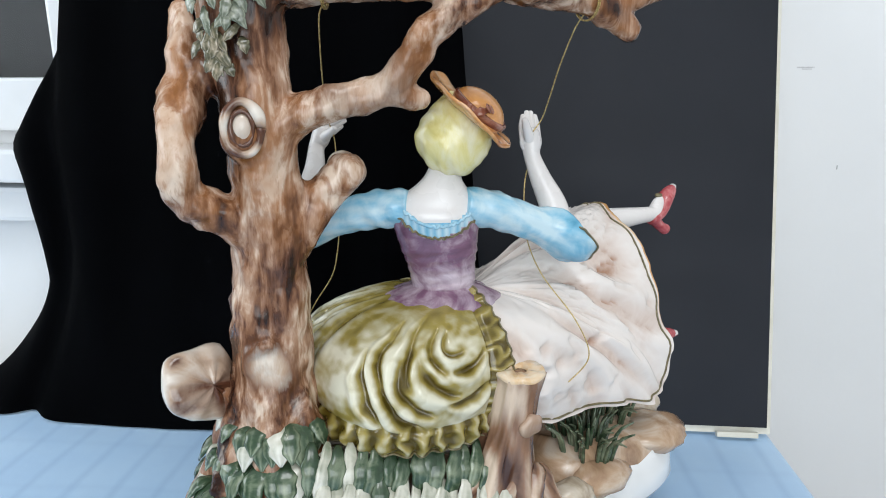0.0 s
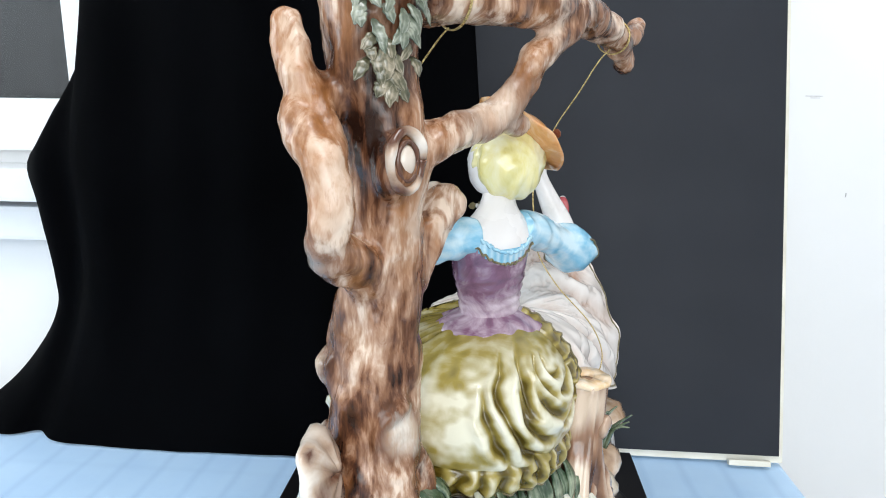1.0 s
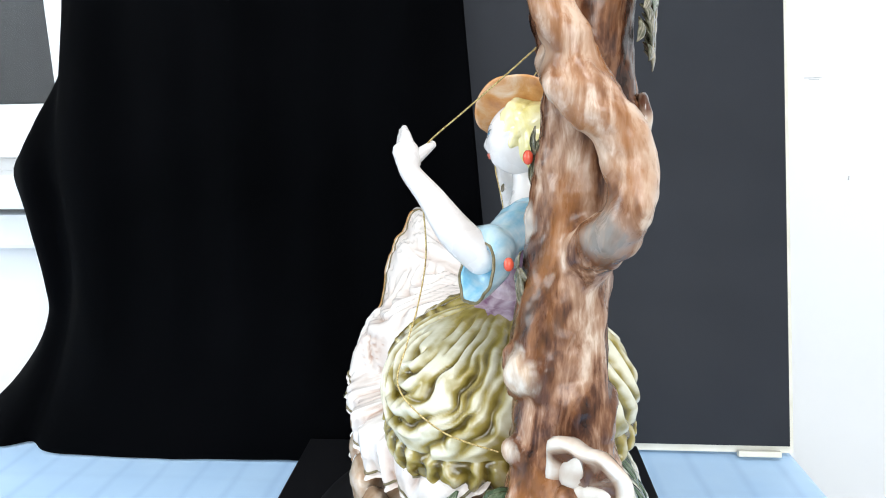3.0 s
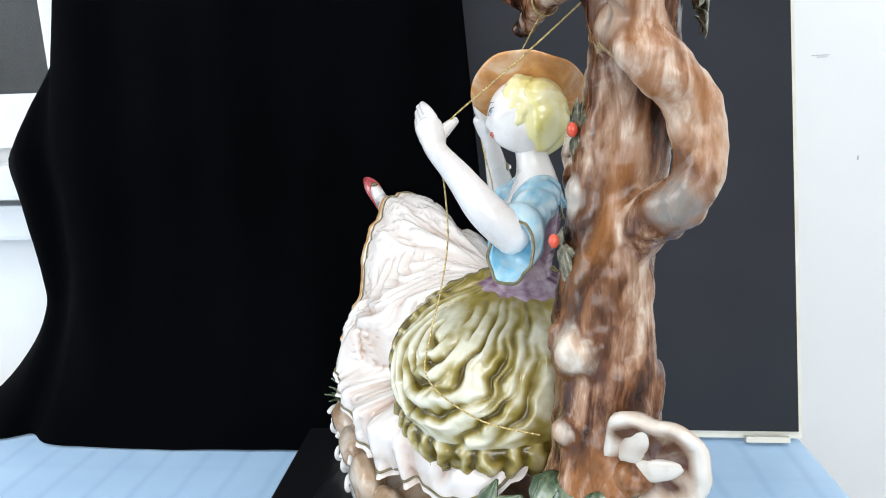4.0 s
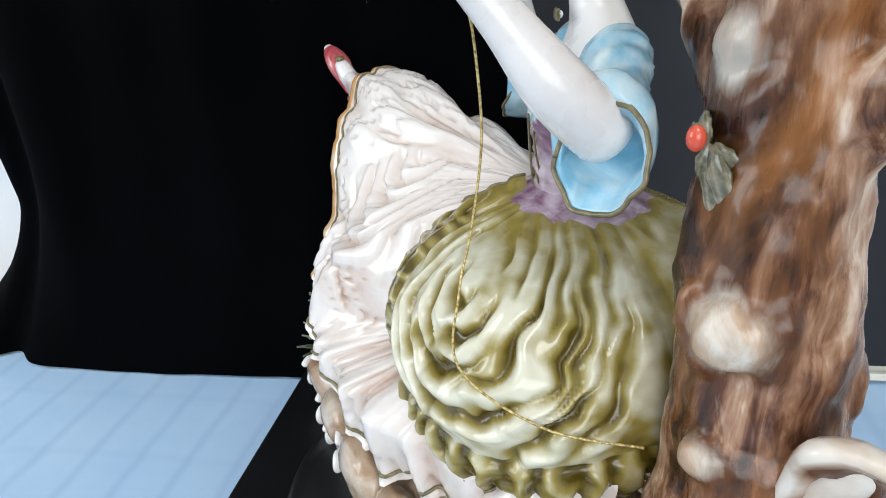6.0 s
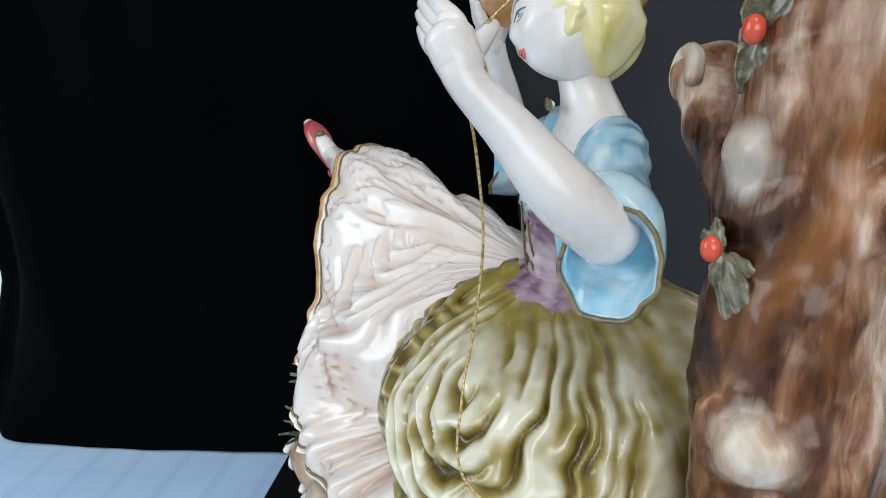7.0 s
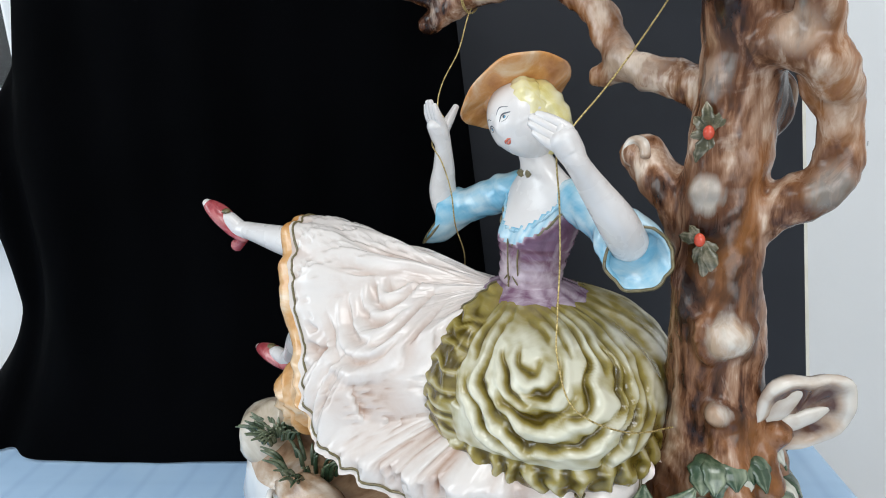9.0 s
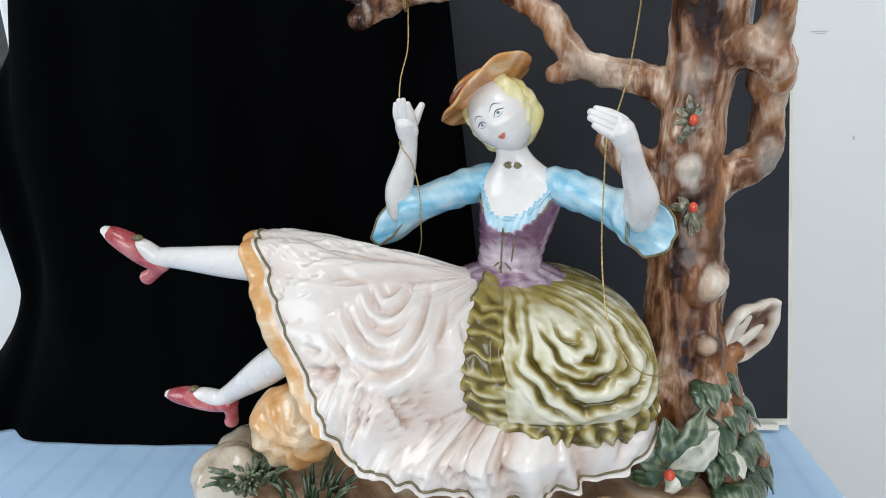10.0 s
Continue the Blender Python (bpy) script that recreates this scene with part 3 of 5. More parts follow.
def leafblade(bm, base, tip, width, lift, mat=0, bend=0.0, ribs=0.0):
    """A thick pointed leaf from base to tip; lift is the outward direction."""
    b, t, up = Vector(base), Vector(tip), Vector(lift).normalized()
    ax = t - b
    side = ax.cross(up).normalized()
    up = side.cross(ax).normalized()
    n, m = 13, 9
    top, bot = [], []
    for i in range(n):
        s = i / (n - 1)
        w = width * (math.sin(math.pi * min(1, s * 0.92 + 0.06)) ** 0.8) * (1 + 0.12 * math.sin(s * 19))
        c = b + ax * s + up * (bend * math.sin(math.pi * s))
        rt = []
        for j in range(m * 2):
            a = 2 * math.pi * j / (m * 2)
            dx, dz = math.cos(a), math.sin(a)
            crease = -0.25 * math.exp(-(dx / 0.22) ** 2) if dz > 0 else 0
            rt.append(c + side * (w * dx) + up * (width * 0.34 * (dz + crease) * (0.35 + 0.65 * math.sin(math.pi * min(1, s + 0.08)))))
        top.append(rt)
    loft(bm, top, mat, glaze=lambda i, j, q: 0.16 + 0.55 * (1 if j % 18 in (2, 4, 7) else 0.3) * (i / 12) + 0.25 * noise.noise(Vector(q) * 160))


def build_leaves():
    rnd = random.Random(5)
    # holly sprays with berries on the front of the trunk
    for c, berry, out in (((-0.141, 0.0090, 0.2955), (-0.141, 0.0112, 0.2955), (0.0, 1, 0.1)), ((-0.142, 0.0168, 0.2420), (-0.1415, 0.0208, 0.2433), (-0.1, 1, 0.1))):
        for ang, ln, w in (((28, 0.021, 0.0036), (58, 0.016, 0.0030), (100, 0.017, 0.0034), (142, 0.013, 0.0030), (196, 0.012, 0.0028), (-112, 0.019, 0.0036), (-82, 0.014, 0.0028)) if c[2] > 0.27
                           else ((-66, 0.024, 0.0040), (178, 0.014, 0.0034), (-105, 0.015, 0.0030), (-40, 0.013, 0.0028), (140, 0.011, 0.0026), (-84, 0.026, 0.0032))):
            bm = fresh()
            d = Vector((-math.cos(radians(ang)), 0.0, math.sin(radians(ang))))
            back = Vector((0, -0.004 if abs(d.x) > 0.5 else -0.001, 0))
            leafblade(bm, Vector(c) + d * 0.001 - Vector((0, 0.0012, 0)), Vector(c) + d * (0.88 * ln) + back - Vector((0, 0.0012, 0)), w * 0.95, out, 0, 0.0012)
            part("holly_leaf", bm, HOLLY, FIG)
        bm = fresh()
        ball(bm, berry, (0.0028, 0.0026, 0.0036), nu=12, nv=8)
        part("berry", bm, BERRY, FIG, "round red berry")
    # mossy leaf cluster high on the back of the trunk
    for i in range(64):
        a = rnd.uniform(-1.0, 1.0) * (1.0 - 0.62 * i / 63)
        z = 0.410 - 0.068 * i / 63
        az = radians(238 + 46 * a)
        b = Vector((-0.1565 + 0.0262 * math.cos(az), -0.0095 + 0.0262 * math.sin(az), z))
        az2 = az + rnd.uniform(-0.3, 0.3)
        tip = Vector((-0.1565 + 0.0300 * math.cos(az2), -0.0095 + 0.0300 * math.sin(az2), z - rnd.uniform(0.007, 0.013)))
        bm = fresh()
        leafblade(bm, b, tip, rnd.uniform(0.0022, 0.0034), (math.cos(az), math.sin(az), 0.2), 0, 0.0018)
        part("leaf", bm, HOLLY if i > 40 or rnd.random() < 0.3 else MOSS, FIG)
    # broad leaves and petals round the foot of the trunk
    for i in range(104):
        az = radians(100 + 200 * (i + rnd.uniform(-0.3, 0.3)) / 104)
        tier = i % 4
        r0, z0 = (0.027 + 0.009 * tier), 0.126 - 0.021 * tier
        c = Vector((-0.146 + r0 * math.cos(az), -0.004 + r0 * math.sin(az), z0))
        r1 = r0 + rnd.uniform(0.012, 0.020)
        tip = Vector((-0.146 + r1 * math.cos(az), -0.004 + r1 * math.sin(az), z0 - rnd.uniform(0.010, 0.026)))
        bm = fresh()
        leafblade(bm, c, tip, rnd.uniform(0.0055, 0.0085), (math.cos(az), math.sin(az), 0.5), 0, 0.004)
        part("leaf", bm, LEAF if rnd.random() < 0.86 else PALELEAF, FIG)
    # pale petals along the back of the base
    for row in (0, 1, 2):
        for i in range(15):
            s = (i + 0.5 * row + rnd.uniform(-0.2, 0.2)) / 15.0
            c = Vector((-0.138 + 0.116 * s, -0.046 - 0.036 * s - 0.009 * row, 0.116 - 0.012 * s - 0.019 * row + rnd.uniform(-0.003, 0.003)))
            tip = c + Vector((-0.010 + rnd.uniform(-0.005, 0.005), -0.012, -0.034 + rnd.uniform(-0.006, 0.006)))
            bm = fresh()
            leafblade(bm, c, tip, rnd.uniform(0.0046, 0.0068), (rnd.uniform(-0.3, 0.1), -1, 0.5), 0, 0.006)
            part("petal", bm, PALELEAF if rnd.random() < (0.25, 0.85, 0.9)[row] else LEAF, FIG)
    # large leaves with a berry at the front foot of the trunk
    for ang, ln, w, k in ((60, 0.045, 0.010, LEAF), (35, 0.040, 0.012, PALELEAF), (95, 0.034, 0.009, LEAF), (150, 0.032, 0.008, LEAF), (-20, 0.022, 0.008, LEAF), (200, 0.026, 0.008, LEAF), (-60, 0.02, 0.010, PALELEAF)):
        bm = fresh()
        c = Vector((-0.128, 0.050, 0.078))
        d = Vector((-math.cos(radians(ang)), -0.15, math.sin(radians(ang))))
        leafblade(bm, c, c + d * ln, w, (-0.2, 1, 0.2), 0, 0.006)
        part("broad_leaf", bm, k, FIG)
    bm = fresh()
    ball(bm, (-0.127, 0.058, 0.078), (0.0036, 0.0036, 0.0036), nu=12, nv=8)
    part("berry", bm, BERRY, FIG, "round red berry")
    # spiky grass tufts
    for cx, cy, cz, n, spread, h in ((0.146, 0.052, 0.078, 90, 0.017, 0.011), (0.075, -0.058, 0.062, 60, 0.024, 0.030), (0.105, 0.062, 0.062, 40, 0.022, 0.022), (0.12, -0.03, 0.066, 40, 0.02, 0.024)):
        bm = fresh()
        for i in range(n):
            a, r = rnd.uniform(0, 6.28), spread * math.sqrt(rnd.random())
            p0 = Vector((cx + r * math.cos(a), cy + r * math.sin(a), cz - 0.006))
            out = Vector((math.cos(a), math.sin(a), 0)) * r * 0.6
            tube(bm, [(*p0, 0.0018), (*(p0 + out * 0.4 + Vector((0, 0, h * 0.6))), 0.0015), (*(p0 + out * 1.3 + Vector((0, 0, h * rnd.uniform(0.7, 1.0)))), 0.0006)], 6, 6, 0,
                 glaze=lambda i, j, q: 0.1 + 0.05 * i)
        part("grass_tuft", bm, LEAF, FIG, "dark green spiky porcelain grass")


def base_outline(a):
    """Radius of the base at the angle a."""
    ex = 3.2
    c, s = abs(math.cos(a)) / 0.190, abs(math.sin(a)) / 0.090
    r = (c ** ex + s ** ex) ** (-1 / ex)
    return r * (1 + 0.035 * math.sin(3 * a + 0.6) + 0.02 * math.sin(7 * a) + 0.012 * math.sin(13 * a))


def build_base():
    bm = fresh()
    n = 220
    prof = [(1.00, 0.0062), (1.012, 0.010), (1.0, 0.022), (0.985, 0.034), (0.965, 0.042), (0.93, 0.047), (0.88, 0.052), (0.8, 0.056), (0.65, 0.060), (0.45, 0.062), (0.2, 0.062), (0.01, 0.062)]
    rings = []
    for k, (s, z) in enumerate(prof):
        row = []
        for j in range(n):
            a = 2 * math.pi * j / n
            r = base_outline(a) * s
            p = Vector((r * math.cos(a), r * math.sin(a), z))
            if k > 2:
                p.z += 0.007 * noise.noise(p * 28) + 0.003 * noise.noise(p * 80)
                p.z += 0.010 * math.exp(-((p.x - 0.15) ** 2 + (p.y - 0.03) ** 2) / 0.0016)
            if k in (1, 2, 3, 4):
                b = noise.noise(p * 40) * 0.003
                p.x += b * math.cos(a)
                p.y += b * math.sin(a)
            row.append(p)
        rings.append(row)
    loft(bm, rings, lambda i, j, q: 1 if i < 4 else 0)
    part("base", bm, [EARTH, WHITE], FIG, "painted earth base with a white glazed rim")
    # boulders and knobs in the ground
    rnd = random.Random(3)
    for c, r, k in (((0.166, 0.038, 0.060), (0.027, 0.027, 0.027), PALEROCK), ((0.172, -0.005, 0.050), (0.022, 0.03, 0.022), PALEROCK), ((0.09, 0.080, 0.050), (0.030, 0.014, 0.018), EARTH), ((0.05, 0.085, 0.048), (0.024, 0.012, 0.016), EARTH),
                    ((0.150, -0.052, 0.046), (0.034, 0.026, 0.013), EARTH), ((0.07, -0.078, 0.042), (0.030, 0.016, 0.014), EARTH), ((0.035, -0.088, 0.042), (0.02, 0.013, 0.014), PALEROCK), ((-0.05, 0.084, 0.050), (0.03, 0.012, 0.016), EARTH),
                    ((-0.09, 0.076, 0.054), (0.024, 0.012, 0.02), EARTH), ((0.0, 0.088, 0.050), (0.026, 0.012, 0.018), EARTH)):
        bm = fresh()
        ball(bm, c, r, 0, None, 22, 14, lambda d: 1 + 0.16 * noise.noise(d * 2.1 + Vector(c) * 40))
        part("rock", bm, k, FIG, "smooth painted rock")
    # white scrolled rim towards the feet at the front, with dull gold insides
    for i in range(12):
        a = radians(30 + 5.5 * i)
        r = base_outline(a) * 1.02
        c = Vector((r * math.cos(a), r * math.sin(a), 0.022 + 0.015 * (i % 2) + 0.004 * math.sin(i * 2.1)))
        tang = Vector((-math.sin(a), math.cos(a), 0))
        outw = Vector((math.cos(a), math.sin(a), 0)) * 0.001
        size = 0.0105 if i % 2 else 0.0085
        pts, inner = [], []
        for k in range(16):
            th = k / 15 * 5.4 + (0.8 if i % 2 else 3.6)
            rr = size * (1 - 0.66 * k / 15)
            q = c + tang * (rr * math.cos(th)) + Vector((0, 0, rr * math.sin(th))) + outw
            pts.append((*q, 0.0023 - 0.0008 * k / 15))
            inner.append((*(q.lerp(c, 0.28) + outw * 0.4), 0.0008))
        bm = fresh()
        tube(bm, pts, 44, 9)
        scroll = part("scroll", bm, WHITE, FIG, "white moulded scroll on the rim")
        bm = fresh()
        tube(bm, inner[2:13], 30, 6)
        part("scroll_line", bm, GOLDLINE, scroll, "dull gold painted line")


def build_stump():
    bm = fresh()
    rings = []
    cx, cy = -0.0105, -0.0850
    for i in range(34):
        s = i / 33
        z = 0.030 + (0.151 - 0.030) * s
        row = []
        for j in range(56):
            a = 2 * math.pi * j / 56
            r = 0.0155 + 0.026 * (1 - s) ** 2.2 * (1 + 0.45 * math.sin(5 * a + 3 * s)) + 0.0007 * math.sin(9 * a + 6 * s) + 0.0035 * noise.noise(Vector((5 * math.cos(a), 5 * math.sin(a), 2.2 * s)))
            q = Vector((cx - 0.016 * (1 - s) + r * math.cos(a), cy + 0.012 * (1 - s) + r * math.sin(a), z))
            q += Vector((math.cos(a), math.sin(a), 0)) * wobble((q.x, q.y, q.z * 0.4), 90, 0.002)
            row.append(q)
        rings.append(row)
    loft(bm, rings, 0, glaze=lambda i, j, q: 0.40 + 0.85 * noise.noise(Vector((q[0] * 95, q[1] * 95, q[2] * 26))))
    stump = part("stump", bm, STUMP, FIG, "cut tree stump with ridged bark and roots")
    for p in (((-0.0165, -0.0890, 0.075, 0.011), (-0.0415, -0.0930, 0.058, 0.009), (-0.0715, -0.0890, 0.046, 0.008), (-0.1015, -0.0800, 0.036, 0.006)), ((-0.0045, -0.0930, 0.080, 0.010), (-0.0125, -0.1030, 0.055, 0.009), (-0.0205, -0.1070, 0.030, 0.008)),
              ((0.0035, -0.0870, 0.072, 0.010), (0.0155, -0.0950, 0.050, 0.008), (0.0275, -0.1010, 0.026, 0.007)), ((-0.0205, -0.0830, 0.092, 0.008), (-0.0465, -0.0850, 0.075, 0.007), (-0.0685, -0.0830, 0.064, 0.005))):
        bm = fresh()
        tube(bm, list(p), 26, 16, 0, 0.0022, 110, glaze=lambda i, j, q: 0.40 + 0.30 * math.sin(j * 1.6 + 0.3 * i))
        part("root", bm, STUMP, stump)
    bm = fresh()
    prof = [(0.0163, 0.1495), (0.0168, 0.1515), (0.0160, 0.1528), (0.0058, 0.1532), (0.0048, 0.1515), (0.0046, 0.135), (0.0004, 0.134)]
    loft(bm, [[Vector((cx + r * math.cos(2 * math.pi * j / 40), cy + r * math.sin(2 * math.pi * j / 40) * 1.0, z + 0.0005 * math.sin(j))) for j in range(40)] for r, z in prof], 0, cap=False)
    part("cut_top", bm, TANCUT, stump, "orange cut face with a round hole")
    bm = fresh()
    ball(bm, (-0.0100, -0.0990, 0.1190), (0.0095, 0.0045, 0.0085), 0, pose(0, 0, 0, 12, 0, 8), 24, 14, lambda d: 1 + 0.08 * math.sin(5 * d.x + 3 * d.z), glaze=0.55)
    part("cut_knot", bm, STUMP, stump, "pale sawn knot")


def build_fungus():
    """Shell-like dish at the foot of the trunk, with thick rolled lips and two inner lobes."""
    bm = fresh()
    a = Vector((-0.76, -0.22, 0.60)).normalized()
    n = Vector((-0.46, 0.80, -0.18))
    n = (n - a * n.dot(a)).normalized()
    b = n.cross(a)
    c = Vector((-0.1910, -0.0030, 0.1490))
    prof = [(0.02, 0.002), (0.35, 0.0018), (0.62, 0.0024), (0.80, 0.0052), (0.93, 0.0066), (1.0, 0.0048), (1.0, 0.0012), (0.9, -0.0030), (0.6, -0.0062), (0.2, -0.0080), (0.02, -0.0082)]
    rings = []
    for s, h in prof:
        row = []
        for j in range(48):
            t = 2 * math.pi * j / 48
            r = s * (1 + 0.06 * s * math.cos(3 * t + 0.5) + 0.05 * s * math.sin(5 * t + 0.4))
            pinch = 1 - 0.45 * max(0, -math.cos(t))
            row.append(c + a * (0.0290 * r * math.cos(t)) + b * (0.0250 * r * math.sin(t) * pinch) + n * (h * (0.6 + 0.4 * abs(math.sin(t))) + 0.0006 * math.sin(9 * t)))
        rings.append(row)
    loft(bm, rings, 0, glaze=lambda i, j, q: (0.05, 0.05, 0.08, 0.42, 0.72, 0.80, 0.6, 0.35, 0.25, 0.2, 0.2)[i] + 0.6 * noise.noise(Vector(q) * 90))
    fung = part("bracket_fungus", bm, FUNGUS, FIG, "pale shell-shaped bracket fungus with brown hollows")
    for o, ln in ((0.0090, 0.030), (-0.0050, 0.034)):
        bm = fresh()
        root = c - a * 0.020 + b * (o * 0.35)
        tube(bm, [(*(root + n * 0.0005), 0.0022), (*(root + a * ln * 0.35 + b * o * 0.4 + n * 0.0012), 0.0058), (*(root + a * ln * 0.7 + b * o * 0.8 + n * 0.0014), 0.0052), (*(root + a * ln + b * o + n * 0.0015), 0.0016)], 26, 18, 0, 0.0006, flat=0.5, flat_dir=n,
             glaze=lambda i, j, q: 0.66 + 0.4 * noise.noise(Vector(q) * 120))
        part("inner_lobe", bm, FUNGUS, fung, "cream inner lobe")
    bm = fresh()
    tube(bm, [(-0.156, 0.0, 0.098, 0.013), (-0.170, 0.0, 0.122, 0.011), (-0.183, 0.0, 0.138, 0.009)], 14, 14, 0, 0.001)
    part("stalk", bm, BARK, fung)


build_tree()
build_base()
build_stump()
build_fungus()
build_leaves()

# ---- the lady: one mesh ----
L_SKIN, L_HAIR, L_HAT, L_RIB, L_BLUE, L_PURP, L_OLIVE, L_PINK, L_ORANGE, L_SHOE, L_LINE, L_LIP, L_BROW = range(13)
SH = Vector((-0.918, 0.397, 0))      # along the shoulders, towards her right arm
FACE = Vector((0.397, 0.918, 0))     # out of the chest


# crescent folds round a centre: radius, middle angle, half length, half width
FRONT_FOLDS = ((0.13, -0.3, 1.5, 0.026), (0.25, 0.55, 0.9, 0.030), (0.27, -0.75, 0.8, 0.026), (0.37, 0.05, 0.9, 0.032), (0.44, -0.95, 0.6, 0.028), (0.47, 0.95, 0.7, 0.030), (0.52, -0.15, 0.7, 0.030), (0.60, 0.55, 0.5, 0.028),
               (0.61, -0.70, 0.5, 0.026), (0.23, 2.35, 0.7, 0.026), (0.36, 2.0, 0.6, 0.028), (0.37, -2.0, 0.7, 0.028), (0.52, 1.75, 0.5, 0.026), (0.53, -1.8, 0.5, 0.026), (0.68, 1.2, 0.4, 0.026), (0.70, -1.3, 0.4, 0.026), (0.64, 1.75, 0.5, 0.028), (0.76, 1.35, 0.5, 0.030), (0.80, 0.85, 0.4, 0.028),
               (0.88, 1.65, 0.5, 0.032), (0.92, 1.15, 0.4, 0.032))
BACK_FOLDS = ((0.14, -0.6, 1.3, 0.030), (0.27, -1.05, 0.8, 0.036), (0.29, 0.5, 0.7, 0.030), (0.39, -0.55, 0.7, 0.036), (0.45, -1.35, 0.6, 0.036), (0.50, 0.30, 0.5, 0.030), (0.54, -0.85, 0.6, 0.036), (0.66, -1.25, 0.5, 0.034), (0.70, -0.60, 0.4, 0.034),
              (0.80, -1.05, 0.4, 0.032))
LAP_FOLDS = ((0.010, 0.2, 1.2, 0.0020), (0.018, -0.4, 1.0, 0.0022), (0.020, 0.9, 0.7, 0.0020), (0.027, 0.2, 0.9, 0.0024), (0.034, -0.7, 0.7, 0.0022), (0.037, 0.6, 0.7, 0.0024), (0.044, -0.1, 0.7, 0.0024), (0.050, -0.8, 0.5, 0.0022),
             (0.052, 0.7, 0.5, 0.0024), (0.058, 0.1, 0.5, 0.0024))


def crescents(r, ang, folds):
    """Depth of tapered crescent creases: 0 on the open cloth, -1 in a crease."""
    v = 0.0
    for r0, mid, half, wide in folds:
        d = (ang - mid + math.pi) % (2 * math.pi) - math.pi
        u = abs(d) / half
        if u < 1.0:
            taper = (1 - u * u) ** 0.8
            x = (r - r0 * (1 + 0.10 * d)) / (wide * (0.45 + 0.55 * taper))
            v += taper * (math.exp(-x * x) - 0.35 * math.exp(-((x - 2.1) / 1.1) ** 2))
    return max(-1.0, min(0.45, -v))


def torso(bm):
    rows = spline([  # centre x, y, z, half width, half depth front, half depth back
        (-0.033, -0.020, 0.172, 0.030, 0.026, 0.026), (-0.033, -0.020, 0.186, 0.0245, 0.0205, 0.021), (-0.033, -0.019, 0.196, 0.0225, 0.0185, 0.019), (-0.034, -0.020, 0.210, 0.0235, 0.020, 0.019),
        (-0.035, -0.022, 0.224, 0.0265, 0.024, 0.019), (-0.036, -0.0235, 0.236, 0.0285, 0.0235, 0.018), (-0.036, -0.026, 0.247, 0.0310, 0.0200, 0.0165), (-0.0355, -0.026, 0.2545, 0.0295, 0.0165, 0.0142),
        (-0.0345, -0.0262, 0.2605, 0.0235, 0.0140, 0.0125), (-0.0330, -0.0258, 0.2660, 0.0168, 0.0122, 0.0115), (-0.0310, -0.0252, 0.2715, 0.0126, 0.0108, 0.0108), (-0.0285, -0.0244, 0.2780, 0.0108, 0.0100, 0.0104), (-0.0262, -0.0238, 0.2850, 0.0102, 0.0100, 0.0104), (-0.0240, -0.0235, 0.293, 0.0104, 0.0104, 0.0108)], 80)
    rows = [(r[0] - 0.004 + 0.006 * max(0.0, min(1.0, (0.247 - r[2]) / 0.045)), *r[1:]) for r in rows]
    rings, n = [], 72

    def neckline(q):
        d = Vector((q[0] + 0.0395, q[1] + 0.026, 0))
        f, s = d.dot(FACE), abs(d.dot(SH)) / 0.03
        low = 0.2335 if f > 0 else 0.2425
        return low + (0.262 - low) * min(1, s) ** 2.2 + 0.0008 * math.sin(40 * math.atan2(d.dot(FACE), d.dot(SH)))

    for r in rows:
        row = []
        for j in range(n):
            a = 2 * math.pi * j / n
            c, s = math.cos(a), math.sin(a)
            d = r[4] if s > 0 else r[5]
            q = Vector(r[:3]) + SH * (r[3] * c) + FACE * (d * s)
            zz = q.z
            if 0.185 < zz < 0.226:
                q += (SH * c + FACE * s) * (0.0007 * math.sin(zz * 900 + 3 * c) * (0.5 + 0.5 * abs(s)))
            if s > 0.2:
                for side in (-1, 1):
                    w = math.exp(-(((c - side * 0.42) / 0.30) ** 2 + ((zz - 0.229) / 0.009) ** 2))
                    q += FACE * 0.0035 * w
            row.append(q)
        rings.append(row)

    def which(i, j, q):
        z = neckline(q)
        if q[2] > z:
            return L_SKIN
        return L_BLUE if q[2] > z - 0.009 else L_PURP

    def gl(i, j, q):
        z = neckline(q)
        if z - 0.009 < q[2] < z:
            return 0.35 + 0.5 * abs(math.sin(j * 1.6))
        return 0.16 + 0.75 * math.exp(-((q[2] - 0.203) / 0.010) ** 2) * (0.35 + 0.65 * abs(math.sin(2 * math.pi * j / n)))

    loft(bm, rings, which, glaze=gl)
    # ruffled neck edge and gold line
    for dz, rad, mat, out in ((-0.0005, 0.0011, L_BLUE, 0.0005), (-0.0085, 0.0008, L_LINE, 0.0007)):
        pts = []
        for j in range(121):
            a = 2 * math.pi * j / 120
            c, s = math.cos(a), math.sin(a)
            z0 = 0.25
            for _ in range(4):
                k = min(range(80), key=lambda i: abs(rows[i][2] - z0))
                r = rows[k]
                q = Vector(r[:3]) + SH * (r[3] * c) + FACE * ((r[4] if s > 0 else r[5]) * s)
                z0 = neckline(q) + dz
            q.z = z0
            q += (SH * c + FACE * s) * (out + 0.0006 * math.sin(36 * a))
            pts.append((*q, rad))
        tube(bm, pts, 360, 6, mat, round_ends=False)
    # peplum
    ring = []
    for i in range(10):
        s = i / 9
        row = []
        for j in range(96):
            a = 2 * math.pi * j / 96
            wv = 0.0006 * math.sin(14 * a + 1.5 * math.sin(3 * a)) * s
            rr = 0.0185 + 0.0180 * s ** 1.2 + wv
            rr *= 1.0 + 0.10 * abs(math.cos(a))
            z = 0.1965 - 0.0085 * s ** 1.4 + 0.0005 * math.sin(14 * a + 1) * s
            row.append(Vector((-0.0315, -0.0195, z)) + SH * (rr * math.cos(a)) + FACE * (rr * 0.92 * math.sin(a)))
